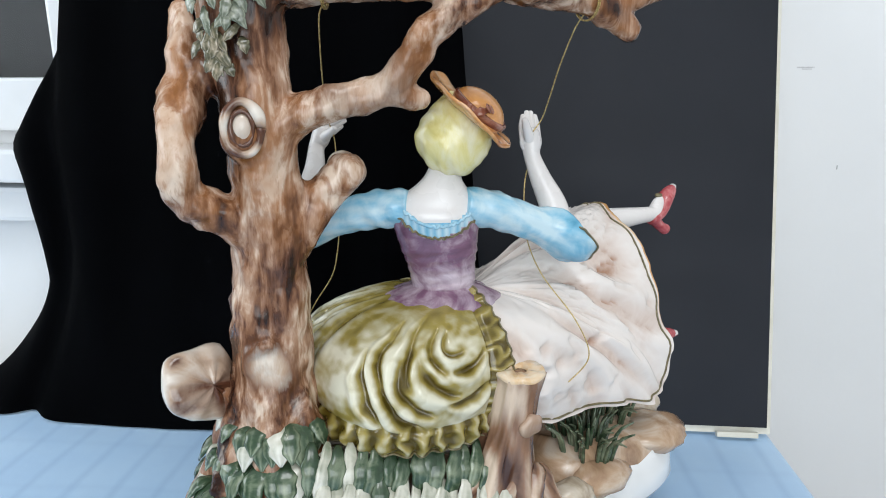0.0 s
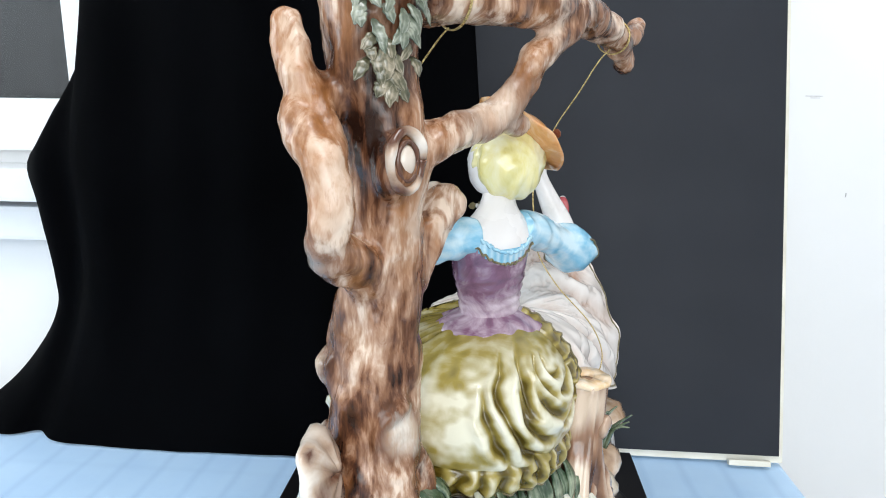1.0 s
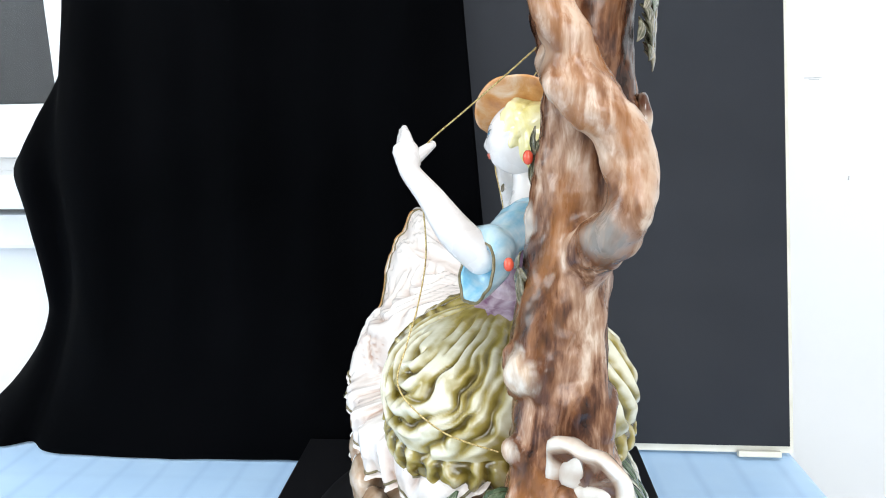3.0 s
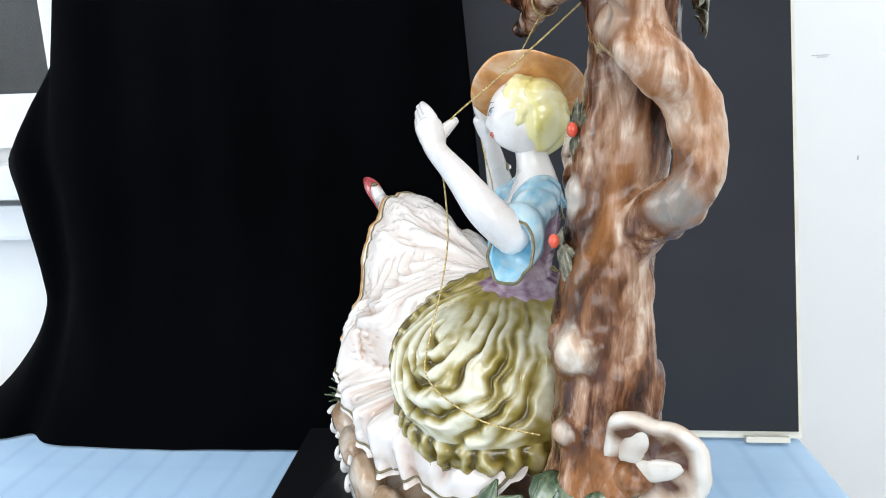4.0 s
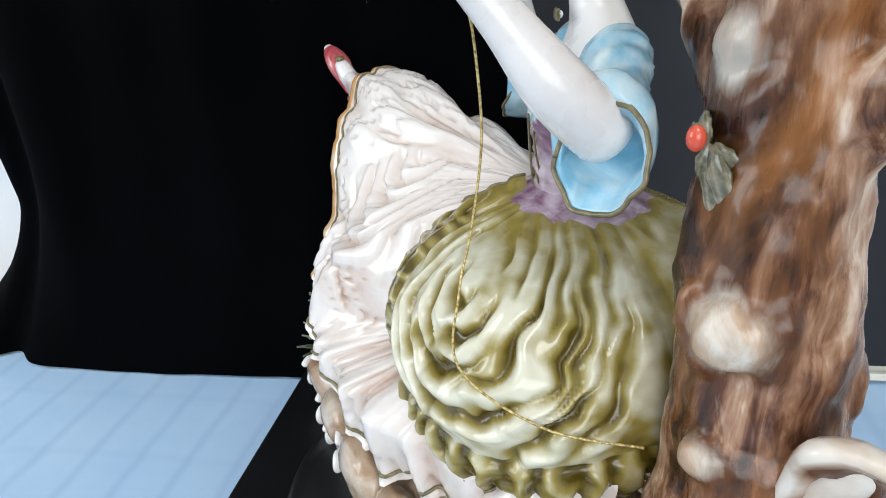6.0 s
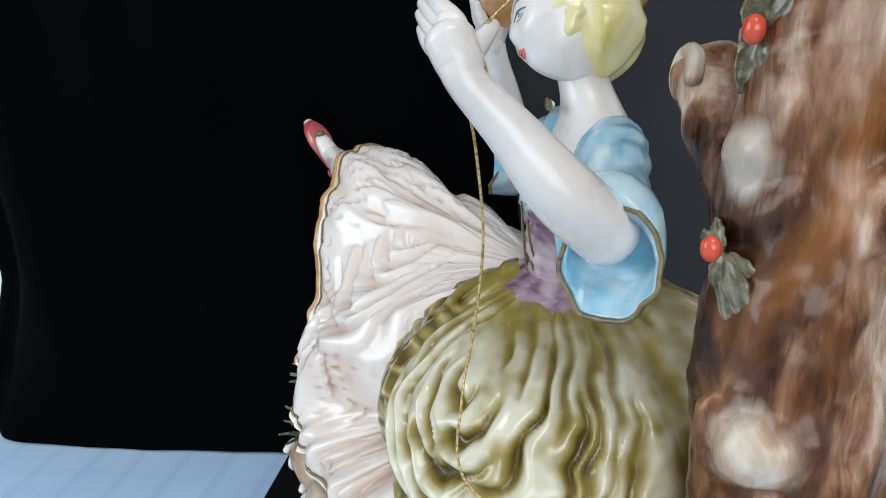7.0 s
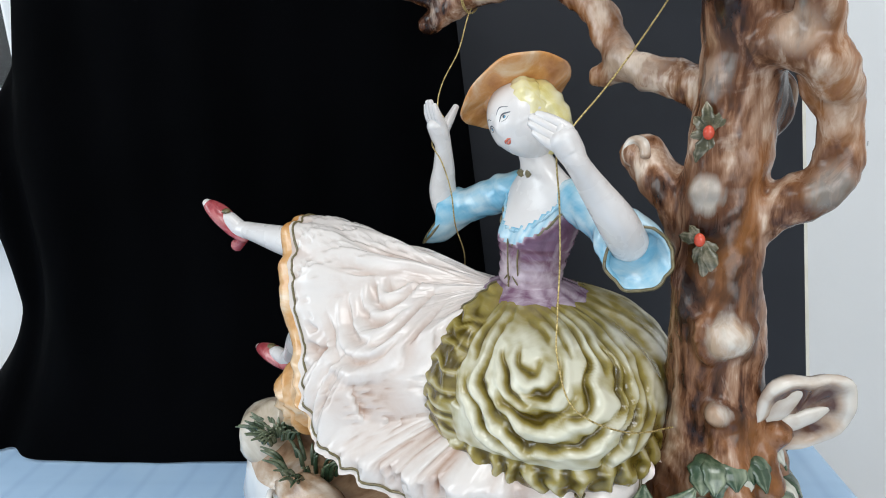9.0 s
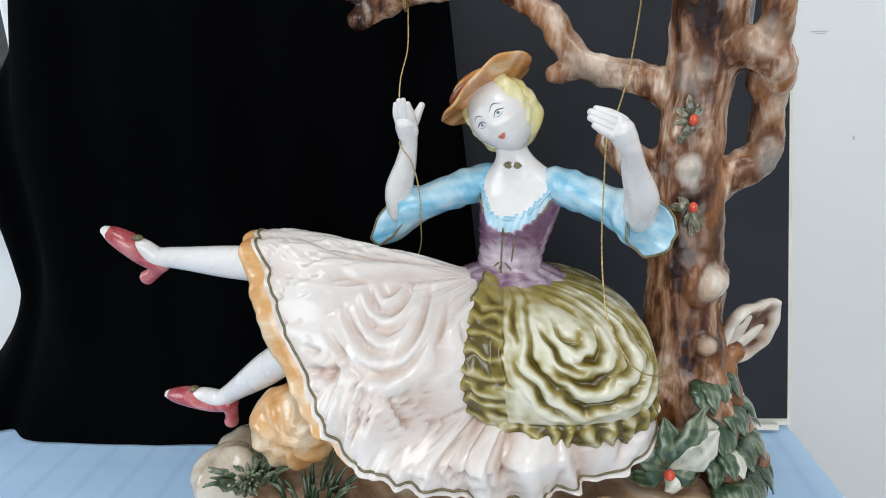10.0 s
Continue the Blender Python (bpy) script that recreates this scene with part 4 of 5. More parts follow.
        ring.append(row)
    ring += [[q - Vector((0, 0, 0.0022)) for q in ring[-1]]]
    loft(bm, ring, L_PURP, cap=False, glaze=lambda i, j, q: 0.3 + 0.25 * abs(math.sin(7 * 2 * math.pi * j / 96)))
    # lacing down the front of the bodice
    fr = lambda z, c: Vector((-0.0375 + 0.13 * max(0.0, 0.235 - z), -0.0210, z)) + SH * (0.024 * c) + FACE * (0.0203 + max(0, (z - 0.205)) * 0.21 - 0.004 * c * c)
    for a, b in (((0.228, -0.05), (0.190, 0.02)), ((0.206, 0.0), (0.198, 0.28)), ((0.206, 0.0), (0.199, -0.25)), ((0.206, 0.02), (0.188, -0.14)), ((0.224, 0.32), (0.204, 0.26))):
        p, q = fr(*a), fr(*b)
        m = (p + q) / 2 + FACE * 0.0006
        tube(bm, [(*p, 0.0005), (*m, 0.0006), (*q, 0.0005)], 10, 6, L_LINE)


def head(bm):
    c = Vector((-0.0262, -0.0225, 0.2985))
    look_dir = Vector((0.34, 0.94, -0.05)).normalized()
    turn = look_dir.to_track_quat("Y", "Z").to_matrix().to_4x4() @ pose(0, 0, 0, 0, 36, 0)

    def face_shape(d):
        k = 1.0
        k += 0.10 * math.exp(-((d.x / 0.13) ** 2 + ((d.z + 0.12) / 0.17) ** 2)) * (d.y > 0)       # nose
        k += 0.05 * math.exp(-((d.x / 0.25) ** 2 + ((d.z + 0.62) / 0.16) ** 2)) * (d.y > 0)       # chin
        k += 0.025 * math.exp(-((d.x / 0.2) ** 2 + ((d.z + 0.40) / 0.07) ** 2)) * (d.y > 0)
        for s in (-1, 1):
            k -= 0.035 * math.exp(-(((d.x - s * 0.36) / 0.18) ** 2 + ((d.z - 0.06) / 0.11) ** 2)) * (d.y > 0)
            k += 0.030 * math.exp(-(((d.x - s * 0.42) / 0.20) ** 2 + ((d.z + 0.28) / 0.18) ** 2)) * (d.y > 0)     # cheeks
        if d.z < -0.3:
            k *= 1 - 0.16 * abs(d.x) * (-d.z)
        return k

    ball(bm, c, (0.0205, 0.0228, 0.0262), L_SKIN, turn, 64, 48, face_shape)

    def at(x, z, out=1.0):
        y = math.sqrt(max(0.05, 1 - x * x - z * z))
        d = Vector((x, y, z))
        k = face_shape(d) * out
        return c + turn.to_3x3() @ Vector((d.x * 0.0205 * k, d.y * 0.0228 * k, d.z * 0.0262 * k))

    # painted lips, brows and eyes
    tube(bm, [(*at(-0.13, -0.43, 1.0), 0.0003), (*at(-0.05, -0.405, 1.003), 0.0008), (*at(0.0, -0.415, 1.0), 0.0007), (*at(0.05, -0.405, 1.003), 0.0008), (*at(0.13, -0.43, 1.0), 0.0003)], 16, 8, L_LIP)
    tube(bm, [(*at(-0.10, -0.455, 1.0), 0.0003), (*at(0.0, -0.475, 1.003), 0.0010), (*at(0.10, -0.455, 1.0), 0.0003)], 12, 8, L_LIP)
    for s in (-1, 1):
        tube(bm, [(*at(s * 0.14, 0.20, 1.0), 0.00015), (*at(s * 0.32, 0.30, 1.0), 0.00035), (*at(s * 0.54, 0.20, 1.0), 0.00015)], 16, 6, L_BROW)
        tube(bm, [(*at(s * 0.16, 0.02, 1.0), 0.0002), (*at(s * 0.25, 0.105, 1.0), 0.0004), (*at(s * 0.36, 0.125, 1.0), 0.0005), (*at(s * 0.54, 0.065, 1.0), 0.0003)], 18, 6, L_BROW)
        tube(bm, [(*at(s * 0.21, -0.005, 1.0), 0.00012), (*at(s * 0.34, -0.025, 1.0), 0.0002), (*at(s * 0.47, 0.02, 1.0), 0.00012)], 12, 6, L_BROW)
        ball(bm, at(s * 0.33, 0.050, 0.972), (0.0014, 0.0011, 0.0013), L_BLUE, turn, 14, 8, glaze=0.0)
        ball(bm, at(s * 0.33, 0.060, 0.984), (0.0011, 0.0010, 0.0011), L_BROW, turn, 10, 6)

    # hair swept back over the nape in soft waves
    def hair_shape(d):
        w = 0.020 * math.sin(10 * math.atan2(d.x, d.z) + 6 * d.y + 1.5 * math.sin(4 * d.z)) + 0.008 * math.sin(23 * d.z + 7 * d.x)
        return 1 + w + 0.08 * math.exp(-(((d.z + 0.55) / 0.3) ** 2)) * (d.y < 0.2)
    back = turn.to_3x3() @ Vector((0.0005, -0.0085, 0.0005))
    ball(bm, c + back, (0.0238, 0.0208, 0.0262), L_HAIR, turn, 72, 44, hair_shape)
    for s in (-1, 1):
        o = turn.to_3x3() @ Vector((s * 0.0126, 0.0005, 0.0040))
        ball(bm, c + o, (0.0090, 0.0132, 0.0200), L_HAIR, turn, 40, 28, lambda d: 1 + 0.05 * math.sin(9 * d.z + 7 * d.y) + 0.03 * math.sin(17 * d.z - 5 * d.y))
    # hat: tilted brim with a curled edge, crown, band and bow
    a = Vector((-0.72, -0.66, 0.08)).normalized()
    up = Vector((0.44, -0.44, 0.78))
    nrm = (up - a * up.dot(a)).normalized()
    b = nrm.cross(a).normalized()
    hc = Vector((-0.0172, -0.0308, 0.3145))
    rings = []
    for k in range(15):
        s = k / 14
        row = []
        for j in range(72):
            t = 2 * math.pi * j / 72
            r = 0.35 + 0.65 * s
            curl = s ** 2 * (0.0012 * math.sin(3 * t + 0.6) + 0.0040 * max(0, -math.sin(t)) + 0.0050 * max(0, math.cos(t)) ** 2 - 0.0050 * max(0, -math.cos(t)) ** 2)
            row.append(hc + a * (0.0368 * r * math.cos(t)) + b * (0.0342 * r * math.sin(t)) + nrm * (curl + 0.0005 * math.sin(9 * t) * s))
        rings.append(row)
    low = [[q - nrm * 0.0022 for q in r] for r in rings]
    edge = [[(p + q) / 2 + (p - hc).normalized() * 0.0008 for p, q in zip(rings[-1], low[-1])]]
    loft(bm, rings + edge + low[::-1], L_HAT, cap=False)
    m = Matrix((a, b, nrm)).transposed().to_4x4()
    ball(bm, hc + nrm * 0.0025 + a * -0.002 + b * 0.004, (0.0215, 0.0190, 0.0135), L_HAT, m, 40, 24, lambda d: 1 + 0.04 * math.sin(3 * d.x))
    band = []
    for j in range(49):
        t = 2 * math.pi * j / 48
        band.append((*(hc + nrm * 0.0040 + a * (0.0210 * math.cos(t) - 0.002) + b * (0.0186 * math.sin(t) + 0.004)), 0.0021))
    tube(bm, band, 96, 8, L_RIB, flat=1.3, flat_dir=nrm, round_ends=False)
    bow = Vector((-0.0195, -0.0548, 0.3155))
    for d in (a * 0.008 + nrm * 0.002, a * -0.008 + nrm * 0.001, a * 0.004 - nrm * 0.006 - b * 0.004, a * -0.003 - nrm * 0.006 - b * 0.004):
        leafblade(bm, bow, bow + d * 1.2, 0.0030, Vector((0.1, -0.9, 0.4)), L_RIB, 0.0010)
    ball(bm, bow + Vector((0, -0.0015, 0.0008)), (0.0022, 0.0022, 0.0022), L_RIB, None, 12, 8)
    # brooch at the throat
    br = Vector((-0.0332, -0.0090, 0.2678))
    ball(bm, br, (0.0016, 0.0012, 0.0016), L_SKIN, None, 12, 8)
    for s, g in ((-1, L_LINE), (1, L_LINE)):
        leafblade(bm, br, br + SH * (s * 0.0065) + FACE * 0.0012, 0.0024, FACE, g, 0.0006)


def arm(bm, shoulder, elbow, wrist, knuckle, tip, thumb, cuff, spread):
    sh, el, wr, kn, ti = (Vector(q) for q in (shoulder, elbow, wrist, knuckle, tip))
    # sleeve with creases, opening into a flared cuff
    p = spline([(*(sh - (el - sh) * 0.16 + Vector((0, 0, -0.002))), 0.0115), (*(sh.lerp(el, 0.10)), 0.0130), (*(sh.lerp(el, 0.36) + Vector((0, 0, 0.0005))), 0.0124), (*sh.lerp(el, 0.65), 0.0122), (*sh.lerp(el, 0.90), 0.0168), (*(el + (el - sh) * 0.10 + Vector((0, 0, -0.004))), cuff)], 40)
    rings = []
    drop = (wr - el).normalized()
    for i in range(40):
        c = Vector(p[i, :3])
        t = Vector(p[min(i + 1, 39), :3] - p[max(i - 1, 0), :3]).normalized()
        k = i / 39
        if k > 0.6:
            t = t.lerp(drop, (k - 0.6) * 1.35).normalized()
        side = t.cross(Vector((0.1, 0.1, 1))).normalized()
        nr = side.cross(t).normalized()
        row = []
        for j in range(36):
            a = 2 * math.pi * j / 36
            r = p[i, 3] * (1 + 0.025 * math.sin(7 * a + 9 * k) * k + 0.06 * noise.noise(Vector((3 * math.cos(a), 3 * math.sin(a), 9 * k))) + 0.06 * math.sin(34 * k + 3 * a) * (1 - k))
            row.append(c + (side * math.cos(a) + nr * math.sin(a)) * r)
        rings.append(row)
    inner = [[Vector(c0) + (q - Vector(c0)) * 0.86 + drop * -0.001 for q in r] for r, c0 in ((rings[39], p[39, :3]), (rings[33], p[33, :3]))]
    loft(bm, rings + inner, L_BLUE, glaze=lambda i, j, q: 0.46 + 0.55 * noise.noise(Vector(q) * 45) + 0.12 * math.sin(9 * 2 * math.pi * j / 36 + 0.4 * i))
    rim = [(*q, 0.0009) for q in rings[-1]] + [(*rings[-1][0], 0.0009)]
    tube(bm, rim, 120, 6, L_LINE, round_ends=False)
    # bare forearm
    bow = (el.lerp(wr, 0.35) + (el - sh).normalized() * 0.002)
    tube(bm, [(*el.lerp(sh, 0.05), 0.0105), (*bow, 0.0100), (*el.lerp(wr, 0.72), 0.0074), (*wr, 0.0058), (*wr.lerp(kn, 0.5), 0.0068), (*kn, 0.0072)], 40, 24, L_SKIN)
    # hand: palm and four joined fingers, thumb apart
    ax = (ti - kn)
    across = ax.cross(Vector(spread)).normalized()
    sp = Vector(spread).normalized()
    ball(bm, wr.lerp(kn, 0.72), (0.0082, 0.0046, 0.0100), L_SKIN, Matrix((sp, across, (kn - wr).normalized())).transposed().to_4x4(), 22, 14)
    for k in range(4):
        o = sp * (0.0042 * (k - 1.5) / 1.0 * 0.78)
        ln = (0.86, 1.0, 0.97, 0.8)[k]
        b0 = wr.lerp(kn, 0.8) + o
        tube(bm, [(*b0, 0.0030), (*(kn + o), 0.0030), (*(kn + o + ax * 0.5 * ln + across * 0.0006), 0.0028), (*(kn + o * 0.85 + ax * ln), 0.0019)], 20, 12, L_SKIN)
    tb = wr.lerp(kn, 0.45)
    th = Vector(thumb)
    tube(bm, [(*tb, 0.0044), (*tb.lerp(th, 0.55), 0.0034), (*th, 0.0022)], 16, 12, L_SKIN)


def leg(bm, knee, ankle, heel, toe, rk, red):
    kn, an, he, to = (Vector(q) for q in (knee, ankle, heel, toe))
    tube(bm, [(*kn, rk), (*kn.lerp(an, 0.4), rk * 0.98), (*kn.lerp(an, 0.85), rk * 0.70), (*an, rk * 0.62)], 30, 22, L_SKIN)
    axis = (to - he).normalized()
    up = (an - he.lerp(to, 0.25))
    up = (up - axis * up.dot(axis)).normalized()
    side = axis.cross(up)
    ln = (to - he).length
    # foot
    tube(bm, [(*an, rk * 0.62), (*(he + axis * ln * 0.16 + up * 0.006), 0.0068), (*(he + axis * ln * 0.42 + up * 0.0065), 0.0058), (*(he + axis * ln * 0.60 + up * 0.004), 0.0045)], 22, 20, L_SKIN)
    # shoe body with a pointed pale toe
    tube(bm, [(*(he + up * 0.0040 + axis * 0.001), 0.0074), (*(he + axis * ln * 0.30 + up * 0.0010), 0.0074), (*(he + axis * ln * 0.60 + up * 0.0030), 0.0086), (*(he + axis * ln * 0.86 + up * 0.0026), 0.0066), (*(to + up * 0.002), 0.0036)],
         30, 22, lambda i, j, q: L_SKIN if (q - to).length < 0.0065 and (q - to).dot(up) > 0.001 else L_SHOE, flat=0.82, flat_dir=up)
    # heel and buckle
    tube(bm, [(*(he + up * 0.003 + axis * 0.002), 0.0060), (*(he - up * 0.007 + axis * 0.002), 0.0046), (*(he - up * 0.0135 + axis * 0.0035), 0.0052)], 14, 14, L_SHOE)
    ball(bm, he + axis * ln * 0.56 + up * 0.0108, (0.0036, 0.0036, 0.0022), L_LINE, None, 12, 8)


HEM = [(-0.131, 0.028, 0.112), (-0.105, 0.058, 0.090), (-0.070, 0.076, 0.082), (-0.030, 0.089, 0.078), (0.012, 0.095, 0.090), (0.052, 0.096, 0.102), (0.078, 0.088, 0.116), (0.092, 0.072, 0.137), (0.107, 0.060, 0.165),
       (0.122, 0.048, 0.202), (0.136, 0.024, 0.2315), (0.139, -0.012, 0.225), (0.145, -0.058, 0.160), (0.139, -0.072, 0.092), (0.085, -0.072, 0.095), (0.000, -0.072, 0.098), (-0.070, -0.060, 0.090), (-0.127, -0.020, 0.098)]


def skirt(bm):
    n, m = 320, 70
    hem = spline(HEM + [HEM[0]], n + 1)[:n]
    waist = Vector((-0.028, -0.023, 0.1905))
    rings = []
    for i in range(m + 1):
        s = i / m
        row = []
        for j in range(n):
            h = Vector(hem[j])
            d = h - waist
            flat_d = Vector((d.x, d.y, 0)).normalized()
            w = waist + flat_d * 0.021
            q = w.lerp(h, s)
            far = max(0.0, min(1.0, (h.z - 0.07) / 0.15))
            out = Vector((flat_d.x * 0.8, flat_d.y, 0.55)).normalized()
            q += out * ((0.036 if h.y > 0 else 0.030) * (1 - far) + (0.015 if h.y > 0.03 else 0.008) * far) * math.sin(math.pi * min(1, s * 1.02)) ** 0.8
            # folds: long pleats that deepen to the hem, and round swags over the knees
            ph = 2 * math.pi * j / n
            g = noise.noise(Vector((q.x * 34, q.y * 34, q.z * 26)))
            lane = ph * 6.4 + 0.9 * math.sin(3.6 * s + 2 * ph) + 0.35 * g
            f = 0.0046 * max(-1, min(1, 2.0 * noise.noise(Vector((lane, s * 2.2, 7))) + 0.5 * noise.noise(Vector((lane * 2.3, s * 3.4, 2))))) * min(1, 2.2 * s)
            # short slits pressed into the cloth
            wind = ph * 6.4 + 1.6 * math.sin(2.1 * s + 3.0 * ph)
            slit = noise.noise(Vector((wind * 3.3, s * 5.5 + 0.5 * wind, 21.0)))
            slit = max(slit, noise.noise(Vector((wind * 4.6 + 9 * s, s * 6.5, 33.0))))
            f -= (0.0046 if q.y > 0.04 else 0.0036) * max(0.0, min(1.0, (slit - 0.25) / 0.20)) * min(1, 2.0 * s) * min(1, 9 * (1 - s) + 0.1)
            # nested swags that hang from the lap
            dx, dz = (q.x - 0.047) / 0.80, q.z - 0.203
            r2 = math.sqrt(dx * dx + dz * dz)
            an = math.atan2(dx, -dz)
            near = max(0.0, min(1.0, (1.75 - abs(an)) / 0.6)) * max(0.0, min(1.0, (0.062 - r2) / 0.014)) * max(0.0, min(1.0, q.y * 50))
            turnv = 1.4 * noise.noise(Vector((an * 1.1, r2 * 30, 12.0))) + 0.35 * g
            swag = crescents(r2 + 0.0012 * turnv, an, LAP_FOLDS)
            f = f * (1 - 0.85 * near) + 0.0056 * swag * near * min(1, 4 * s)
            nrm_d = Vector((q.x - 0.02, q.y * 1.4, q.z - 0.13)).normalized()
            q += nrm_d * f
            if s > 0.9:
                q += nrm_d * 0.0030 * math.sin(30 * ph + 4 * noise.noise(q * 30)) * (s - 0.9) * 10 * max(0.12, min(1, (0.07 - q.x) * 25))
            # the cloth lies close beneath the overskirt
            e = Vector(((q.x + 0.058) / 0.070, (q.y + 0.006) / (0.084 if q.y > -0.006 else 0.081), (q.z - 0.140) / 0.060))
            az = math.degrees(math.atan2(e.y, e.x)) % 360
            cover = max(0.0, min(1.0, (az - 34) / 14)) * max(0.0, min(1.0, (308 - az) / 14)) * max(0.0, min(1.0, (q.z - 0.108) / 0.012))
            hold = 0.87 - 0.14 * max(0.0, min(1.0, (q.z - 0.160) / 0.03))
            if e.length > hold and cover > 0:
                tight = Vector((-0.058, -0.006, 0.140)).lerp(q, hold / e.length)
                q = q.lerp(tight, cover)
            row.append((q, f))
        rings.append(row)
    pts = [[q for q, f in r] for r in rings]
    # crease depth sets the tint: blush glaze plus fold shade put into the colour
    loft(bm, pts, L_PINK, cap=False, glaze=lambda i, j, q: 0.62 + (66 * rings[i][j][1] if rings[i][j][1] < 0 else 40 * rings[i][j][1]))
    # folded-in hem with an orange lining on the side of the feet, and the gold border line
    cen = Vector((0.02, 0.0, 0.115))
    lin = []
    for k in (0.0, 0.5, 1.0):
        lin.append([q.lerp(cen, 0.012 + 0.20 * k) + Vector((0.012 * math.sin(math.pi * 0.5 * k) * (1 if q.x > 0.05 else 0), 0, 0)) for q in pts[-1]])
    lin = [pts[-1]] + lin + [[q.lerp(cen, 0.96) for q in pts[-1]]]
    loft(bm, lin, lambda i, j, q: L_ORANGE if q[0] > 0.03 else L_PINK, cap=False)
    tube(bm, [(*(q + (q - cen).normalized() * 0.0004), 0.0009) for q in pts[-3][::2]] + [(*pts[-3][0], 0.0009)], n, 6, L_LINE, round_ends=False)
    # orange cuff of the petticoat beyond the hem, towards the feet
    k0, k1 = int(n * 5.6 / 18), int(n * 12.4 / 18)
    band = []
    for k in range(9):
        s = k / 8
        row = []
        for j in range(k0, k1):
            q = pts[-1][j]
            e = math.sin(math.pi * (j - k0) / (k1 - 1 - k0)) ** 0.5
            tgt = q + Vector((0.021, 0.003, 0.001)) * e + (cen - q) * (0.10 * s)
            qq = q.lerp(tgt, s)
            qq.z += 0.0012 * math.sin(j * 0.55) * s
            row.append(qq)
        band.append(row)
    band += [[q.lerp(cen, 0.05) for q in band[-1]], [q.lerp(cen, 0.4) for q in band[-1]]]
    loft(bm, band, L_ORANGE, closed=False)


def overskirt(bm):
    """Rounded overskirt with swag folds and a ruffled border, open on the side of the lap."""
    cx, cy, cz = -0.058, -0.006, 0.140
    n, m = 300, 90
    a0, a1 = radians(38), radians(304)
    grid = []
    for i in range(m + 1):
        s = i / m
        row = []
        for j in range(n + 1):
            u = j / n
            az = a0 + (a1 - a0) * u
            edge = min(u / 0.098, (1 - u) / 0.05)
            th = radians(14 + 108 * s)
            d = Vector((math.sin(th) * math.cos(az), math.sin(th) * math.sin(az), math.cos(th)))
            rx, ry, rz = 0.070, 0.084, 0.060
            ry = ry if math.sin(az) > 0 else 0.081
            sq = (abs(math.cos(az)) ** 2.8 + abs(math.sin(az)) ** 2.8) ** (-1 / 2.8)
            rx, ry = rx * (1 + (sq - 1) * math.sin(th) * (1 if math.sin(az) > 0 else 0.4)), ry * (1 + (sq - 1) * math.sin(th) * (1 if math.sin(az) > 0 else 0.4))
            fr = (az - radians(104)) / 0.9
            bk = (az - radians(243)) / 0.9
            wf, wb = math.exp(-(fr / 1.2) ** 4), math.exp(-(bk / 1.2) ** 4)
            nz = noise.noise(d * 4.0 + Vector((3, 1, 2)))
            r1 = math.sqrt((0.80 * fr) ** 2 + ((s - 0.30) * 1.25) ** 2 + 0.002) + 0.06 * nz + 0.03 * noise.noise(d * 9)
            an1 = math.atan2(fr, (s - 0.30) * 1.6 + 0.02)
            side = 2.0 * noise.noise(Vector((az * 4.5, s * 1.6, 4)))
            r3 = math.sqrt((0.72 * (bk - 0.50)) ** 2 + ((s - 0.30) * 1.2) ** 2) + 0.04 * nz
            an3 = math.atan2(bk - 0.50, (s - 0.30) * 1.5)
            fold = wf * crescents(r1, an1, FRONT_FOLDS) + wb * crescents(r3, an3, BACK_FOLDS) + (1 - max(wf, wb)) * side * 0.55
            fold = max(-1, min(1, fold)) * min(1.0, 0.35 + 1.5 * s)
            amp = 0.0058 * min(1, s * 3.2) * min(1, (1 - s) * 7 + 0.1) * min(1, edge + 0.2)
            ruff = max(0.0, (s - 0.83) / 0.12)
            rside = max(0.0, 1 - edge)
            ruff = min(1.0, ruff)
            k = max(ruff, rside)
            wave = math.sin(36 * az + 3.2 * noise.noise(d * 7)) if ruff > rside else math.sin(70 * s + 4.5 * noise.noise(d * 8))
            flare = Vector((d.x, d.y, 0.25 * d.z)).normalized()
            lip = -0.0022 * math.exp(-((k - 0.10) / 0.10) ** 2)
            f = fold * amp * (1 - k) + lip
            q = Vector((cx + d.x * rx, cy + d.y * ry, cz + d.z * rz)) + d * f
            q += flare * (0.0065 * k + (0.0030 if ruff > rside else 0.0014) * wave * min(1, 1.5 * k) * (0.75 + 0.5 * noise.noise(d * 5)))
            lift = (1 - s) ** 2.6
            q.x += 0.026 * lift
            q.y -= 0.013 * lift
            q.z -= 0.006 * lift
            # olive paint pools in the creases; their shade is put into this colour too
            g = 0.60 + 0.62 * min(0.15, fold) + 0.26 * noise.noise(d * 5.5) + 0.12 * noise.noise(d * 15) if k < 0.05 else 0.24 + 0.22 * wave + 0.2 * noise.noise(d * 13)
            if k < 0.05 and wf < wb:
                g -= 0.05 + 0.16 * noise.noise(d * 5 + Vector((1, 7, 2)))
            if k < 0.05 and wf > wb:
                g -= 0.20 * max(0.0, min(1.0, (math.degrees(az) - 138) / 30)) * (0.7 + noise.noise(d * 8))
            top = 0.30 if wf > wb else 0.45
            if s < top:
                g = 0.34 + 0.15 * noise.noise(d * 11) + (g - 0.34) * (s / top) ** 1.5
            row.append((q, g, d))
        grid.append(row)
    pts = [[q for q, g, d in r] for r in grid]
    skin = [[q - d * 0.006 for q, g, d in grid[-1]]]
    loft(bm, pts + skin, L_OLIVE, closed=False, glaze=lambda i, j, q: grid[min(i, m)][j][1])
    border = [r[0] for r in grid[::2]] + [c for c in grid[-1][::3]] + [r[-1] for r in grid[::-2]]
    tube(bm, [(*(q + d * 0.0002), 0.0008) for q, g, d in border], 400, 6, L_LINE, round_ends=False)


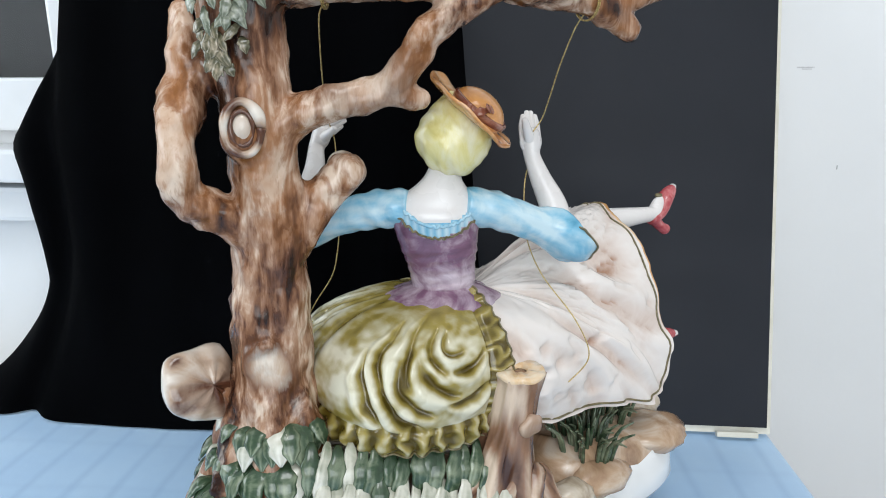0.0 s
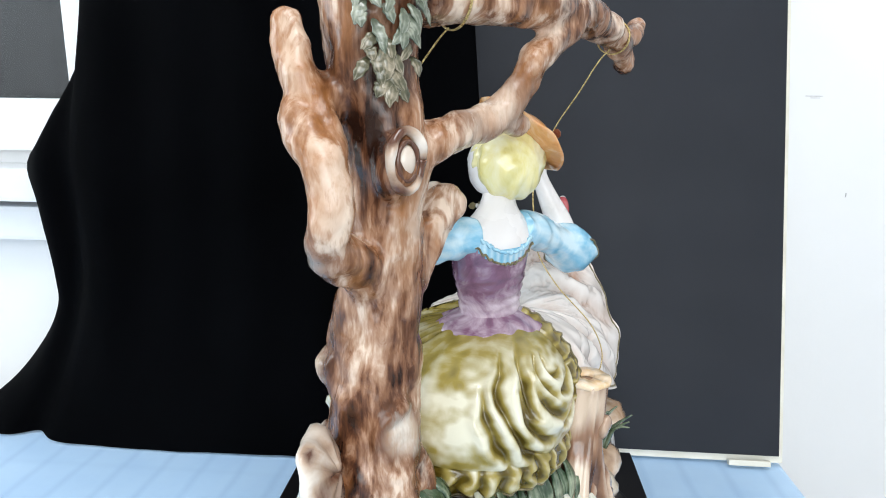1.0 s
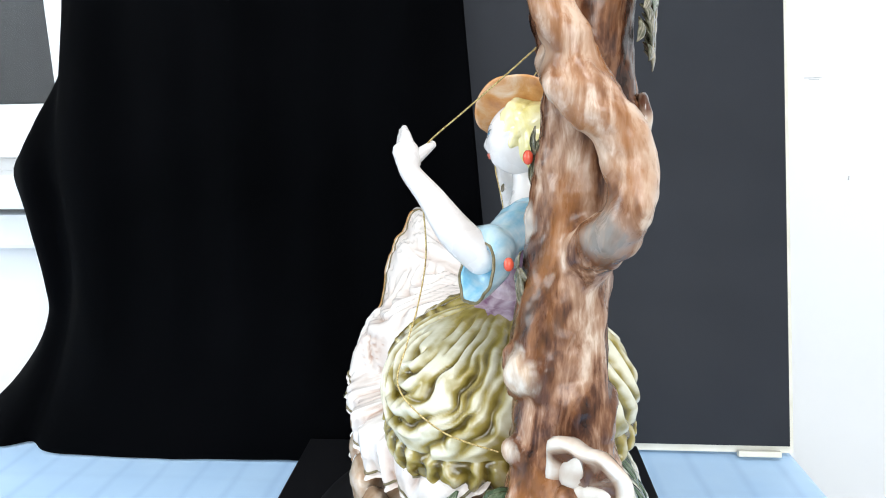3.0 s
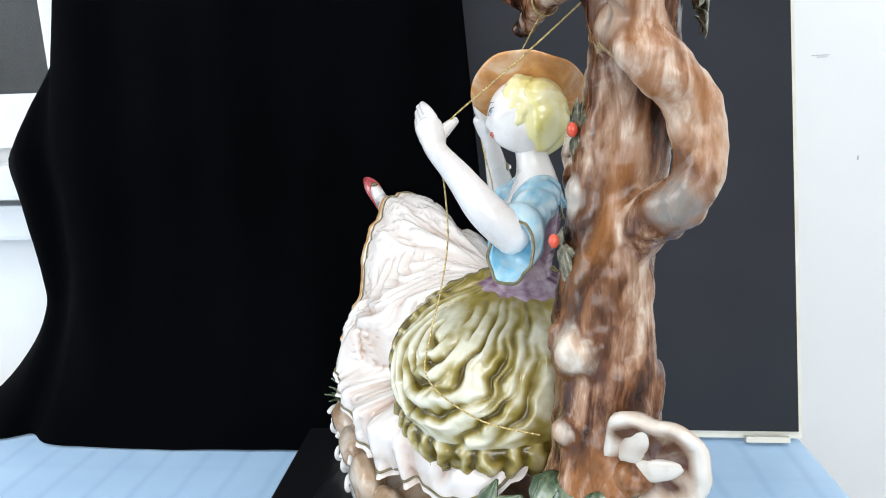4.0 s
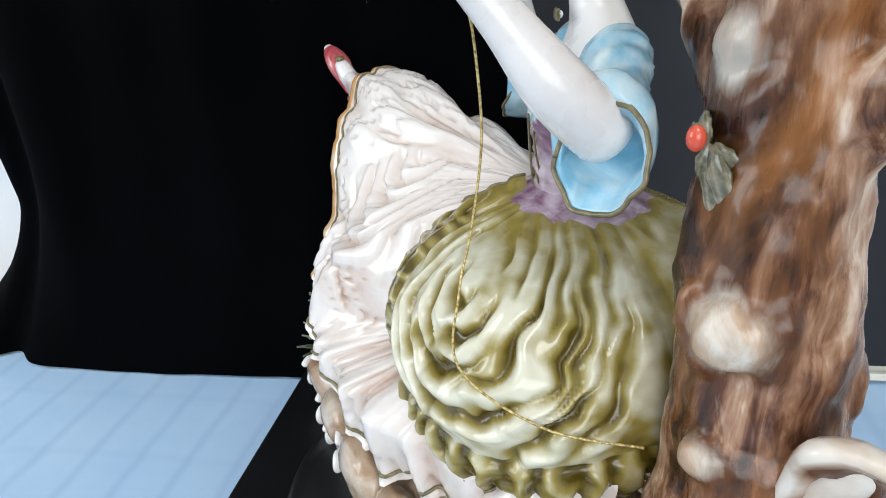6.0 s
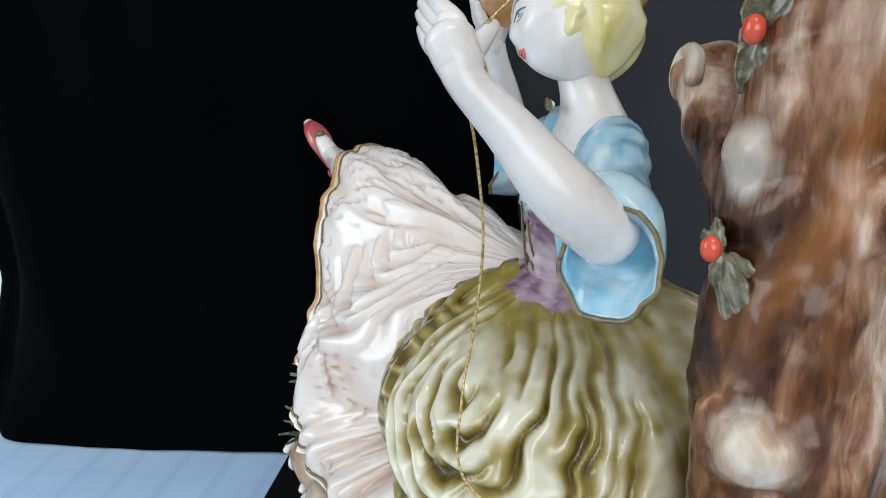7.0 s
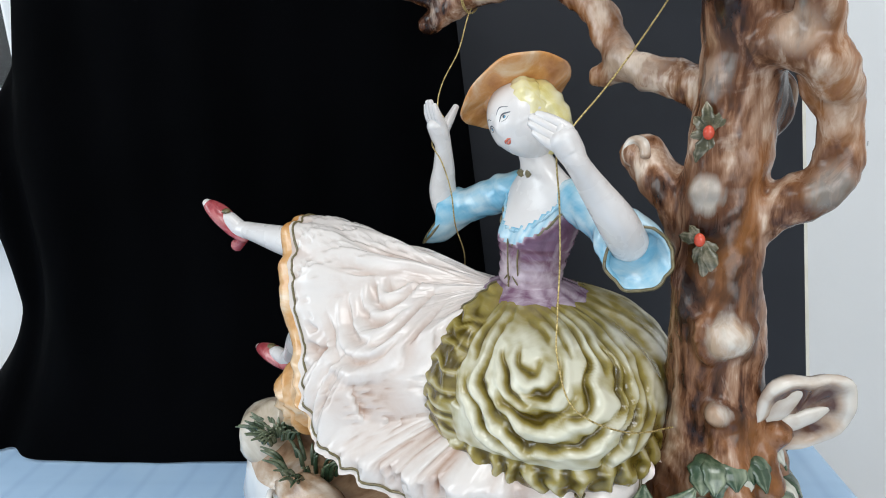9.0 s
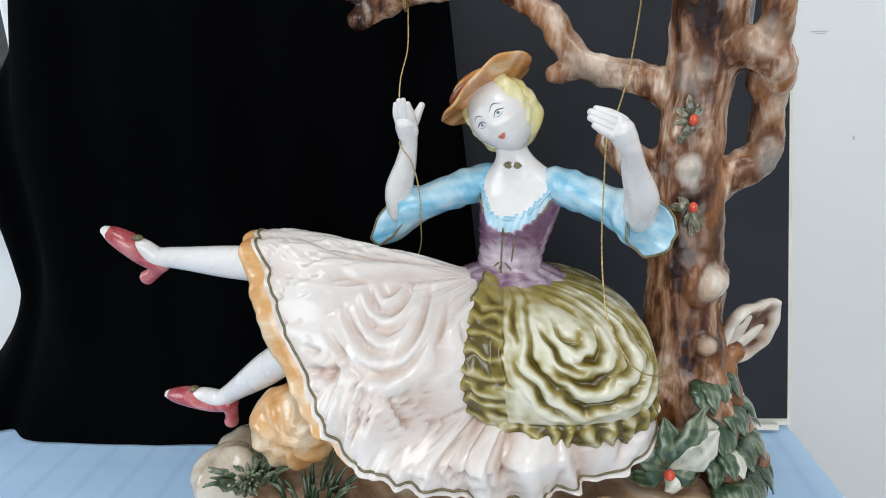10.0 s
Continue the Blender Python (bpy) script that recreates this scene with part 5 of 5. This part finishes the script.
def build_lady():
    bm = fresh()
    torso(bm)
    head(bm)
    arm(bm, (-0.0150, -0.0370, 0.2525), (0.0490, -0.0470, 0.2290), (0.0363, -0.0270, 0.2810), (0.0372, -0.0220, 0.2960), (0.0392, -0.0165, 0.3115), (0.0265, -0.0300, 0.3070), 0.0205, (1.0, -0.3, 0.1))
    arm(bm, (-0.0640, -0.0140, 0.2525), (-0.1095, 0.0265, 0.2385), (-0.0925, 0.0608, 0.2850), (-0.0860, 0.0630, 0.2975), (-0.0690, 0.0625, 0.3060), (-0.0830, 0.0470, 0.3000), 0.0168, (0.2, 0.3, -0.9))
    skirt(bm)
    overskirt(bm)
    leg(bm, (0.118, 0.024, 0.2125), (0.195, 0.0130, 0.2165), (0.2030, 0.0110, 0.2085), (0.2330, 0.0195, 0.2365), 0.0112, 0)
    leg(bm, (0.114, 0.040, 0.158), (0.169, 0.008, 0.1130), (0.1705, 0.0060, 0.1000), (0.2228, -0.0070, 0.1025), 0.0112, 0)
    ob = finish("lady_statuette", bm, [SKIN, HAIR, HAT, RIBBON, BLUE, PURPLE, OLIVE, PINK, ORANGE, SHOE, GOLDLINE, LIP, BROW], FIG,
                "porcelain lady in a blue and purple bodice with olive overskirt")
    # underskirt dome of orange beneath the hem, seen by the lower foot
    bm = fresh()
    ball(bm, (0.115, 0.041, 0.107), (0.030, 0.025, 0.029), 0, pose(0, 0, 0, 0, 25, 0), 72, 24, lambda d: 1 + 0.11 * math.sin(9 * math.atan2(d.x, d.z) + 2 * d.y) * abs(d.y))
    part("petticoat_fold", bm, ORANGE, FIG, "orange and white rounded petticoat fold")


def build_cords():
    bm = fresh()
    r = 0.00048
    tube(bm, [(0.0365, -0.074, 0.3725, r), (0.0362, -0.066, 0.3640, r), (0.0365, -0.053, 0.3430, r), (0.0410, -0.038, 0.3230, r), (0.0410, -0.030, 0.3075, r), (0.0340, -0.0275, 0.2970, r), (0.0360, -0.0185, 0.2900, r), (0.0425, -0.0230, 0.2820, r), (0.0350, -0.0225, 0.2700, r),
              (0.0310, -0.0260, 0.2500, r), (0.0310, -0.0300, 0.2250, r), (0.0340, -0.0460, 0.2000, r), (0.0480, -0.0690, 0.1700, r), (0.0540, -0.0780, 0.1450, r), (0.0360, -0.0790, 0.1300, r)], 120, 7)
    part("swing_cord", bm, CORD, FIG, "thin twisted gold cord")
    bm = fresh()
    tube(bm, [(-0.1150, -0.030, 0.3730, r), (-0.1140, -0.022, 0.3660, r), (-0.1050, 0.004, 0.3420, r), (-0.0950, 0.030, 0.3190, r), (-0.0850, 0.0500, 0.3010, r), (-0.0800, 0.0560, 0.2900, r), (-0.0800, 0.0530, 0.2650, r), (-0.0800, 0.0520, 0.2350, r),
              (-0.0810, 0.0580, 0.2050, r), (-0.0840, 0.0650, 0.1850, r), (-0.0960, 0.0720, 0.1630, r), (-0.1170, 0.0520, 0.1450, r), (-0.1340, 0.0240, 0.1380, r)], 120, 7)
    part("swing_cord", bm, CORD, FIG, "thin twisted gold cord")
    for c, ax, rr in (((-0.1150, -0.0320, 0.3880), (0.9, -0.45), 0.0160), ((0.0365, -0.0745, 0.3800), (1.0, 0.0), 0.0112)):
        bm = fresh()
        pts = []
        for k in range(22):
            th = 2 * math.pi * k / 10.5
            pts.append((c[0] + rr * math.cos(th) * -ax[1] + 0.0012 * k * 0.1 * ax[0], c[1] + rr * math.cos(th) * ax[0], c[2] + rr * math.sin(th), r))
        tube(bm, pts, 90, 6)
        part("cord_knot", bm, CORD, FIG, "gold cord wound round the bough")


build_lady()
build_cords()


def motions():
    walk(FIG, [(t, pose(0, 0, PLATE, 0, 0, a)) for t, a in TURNS])
    walk(TURNING_DISC, [(t, pose(0, 0, PLATE, 0, 0, a)) for t, a in TURNS])


motions()
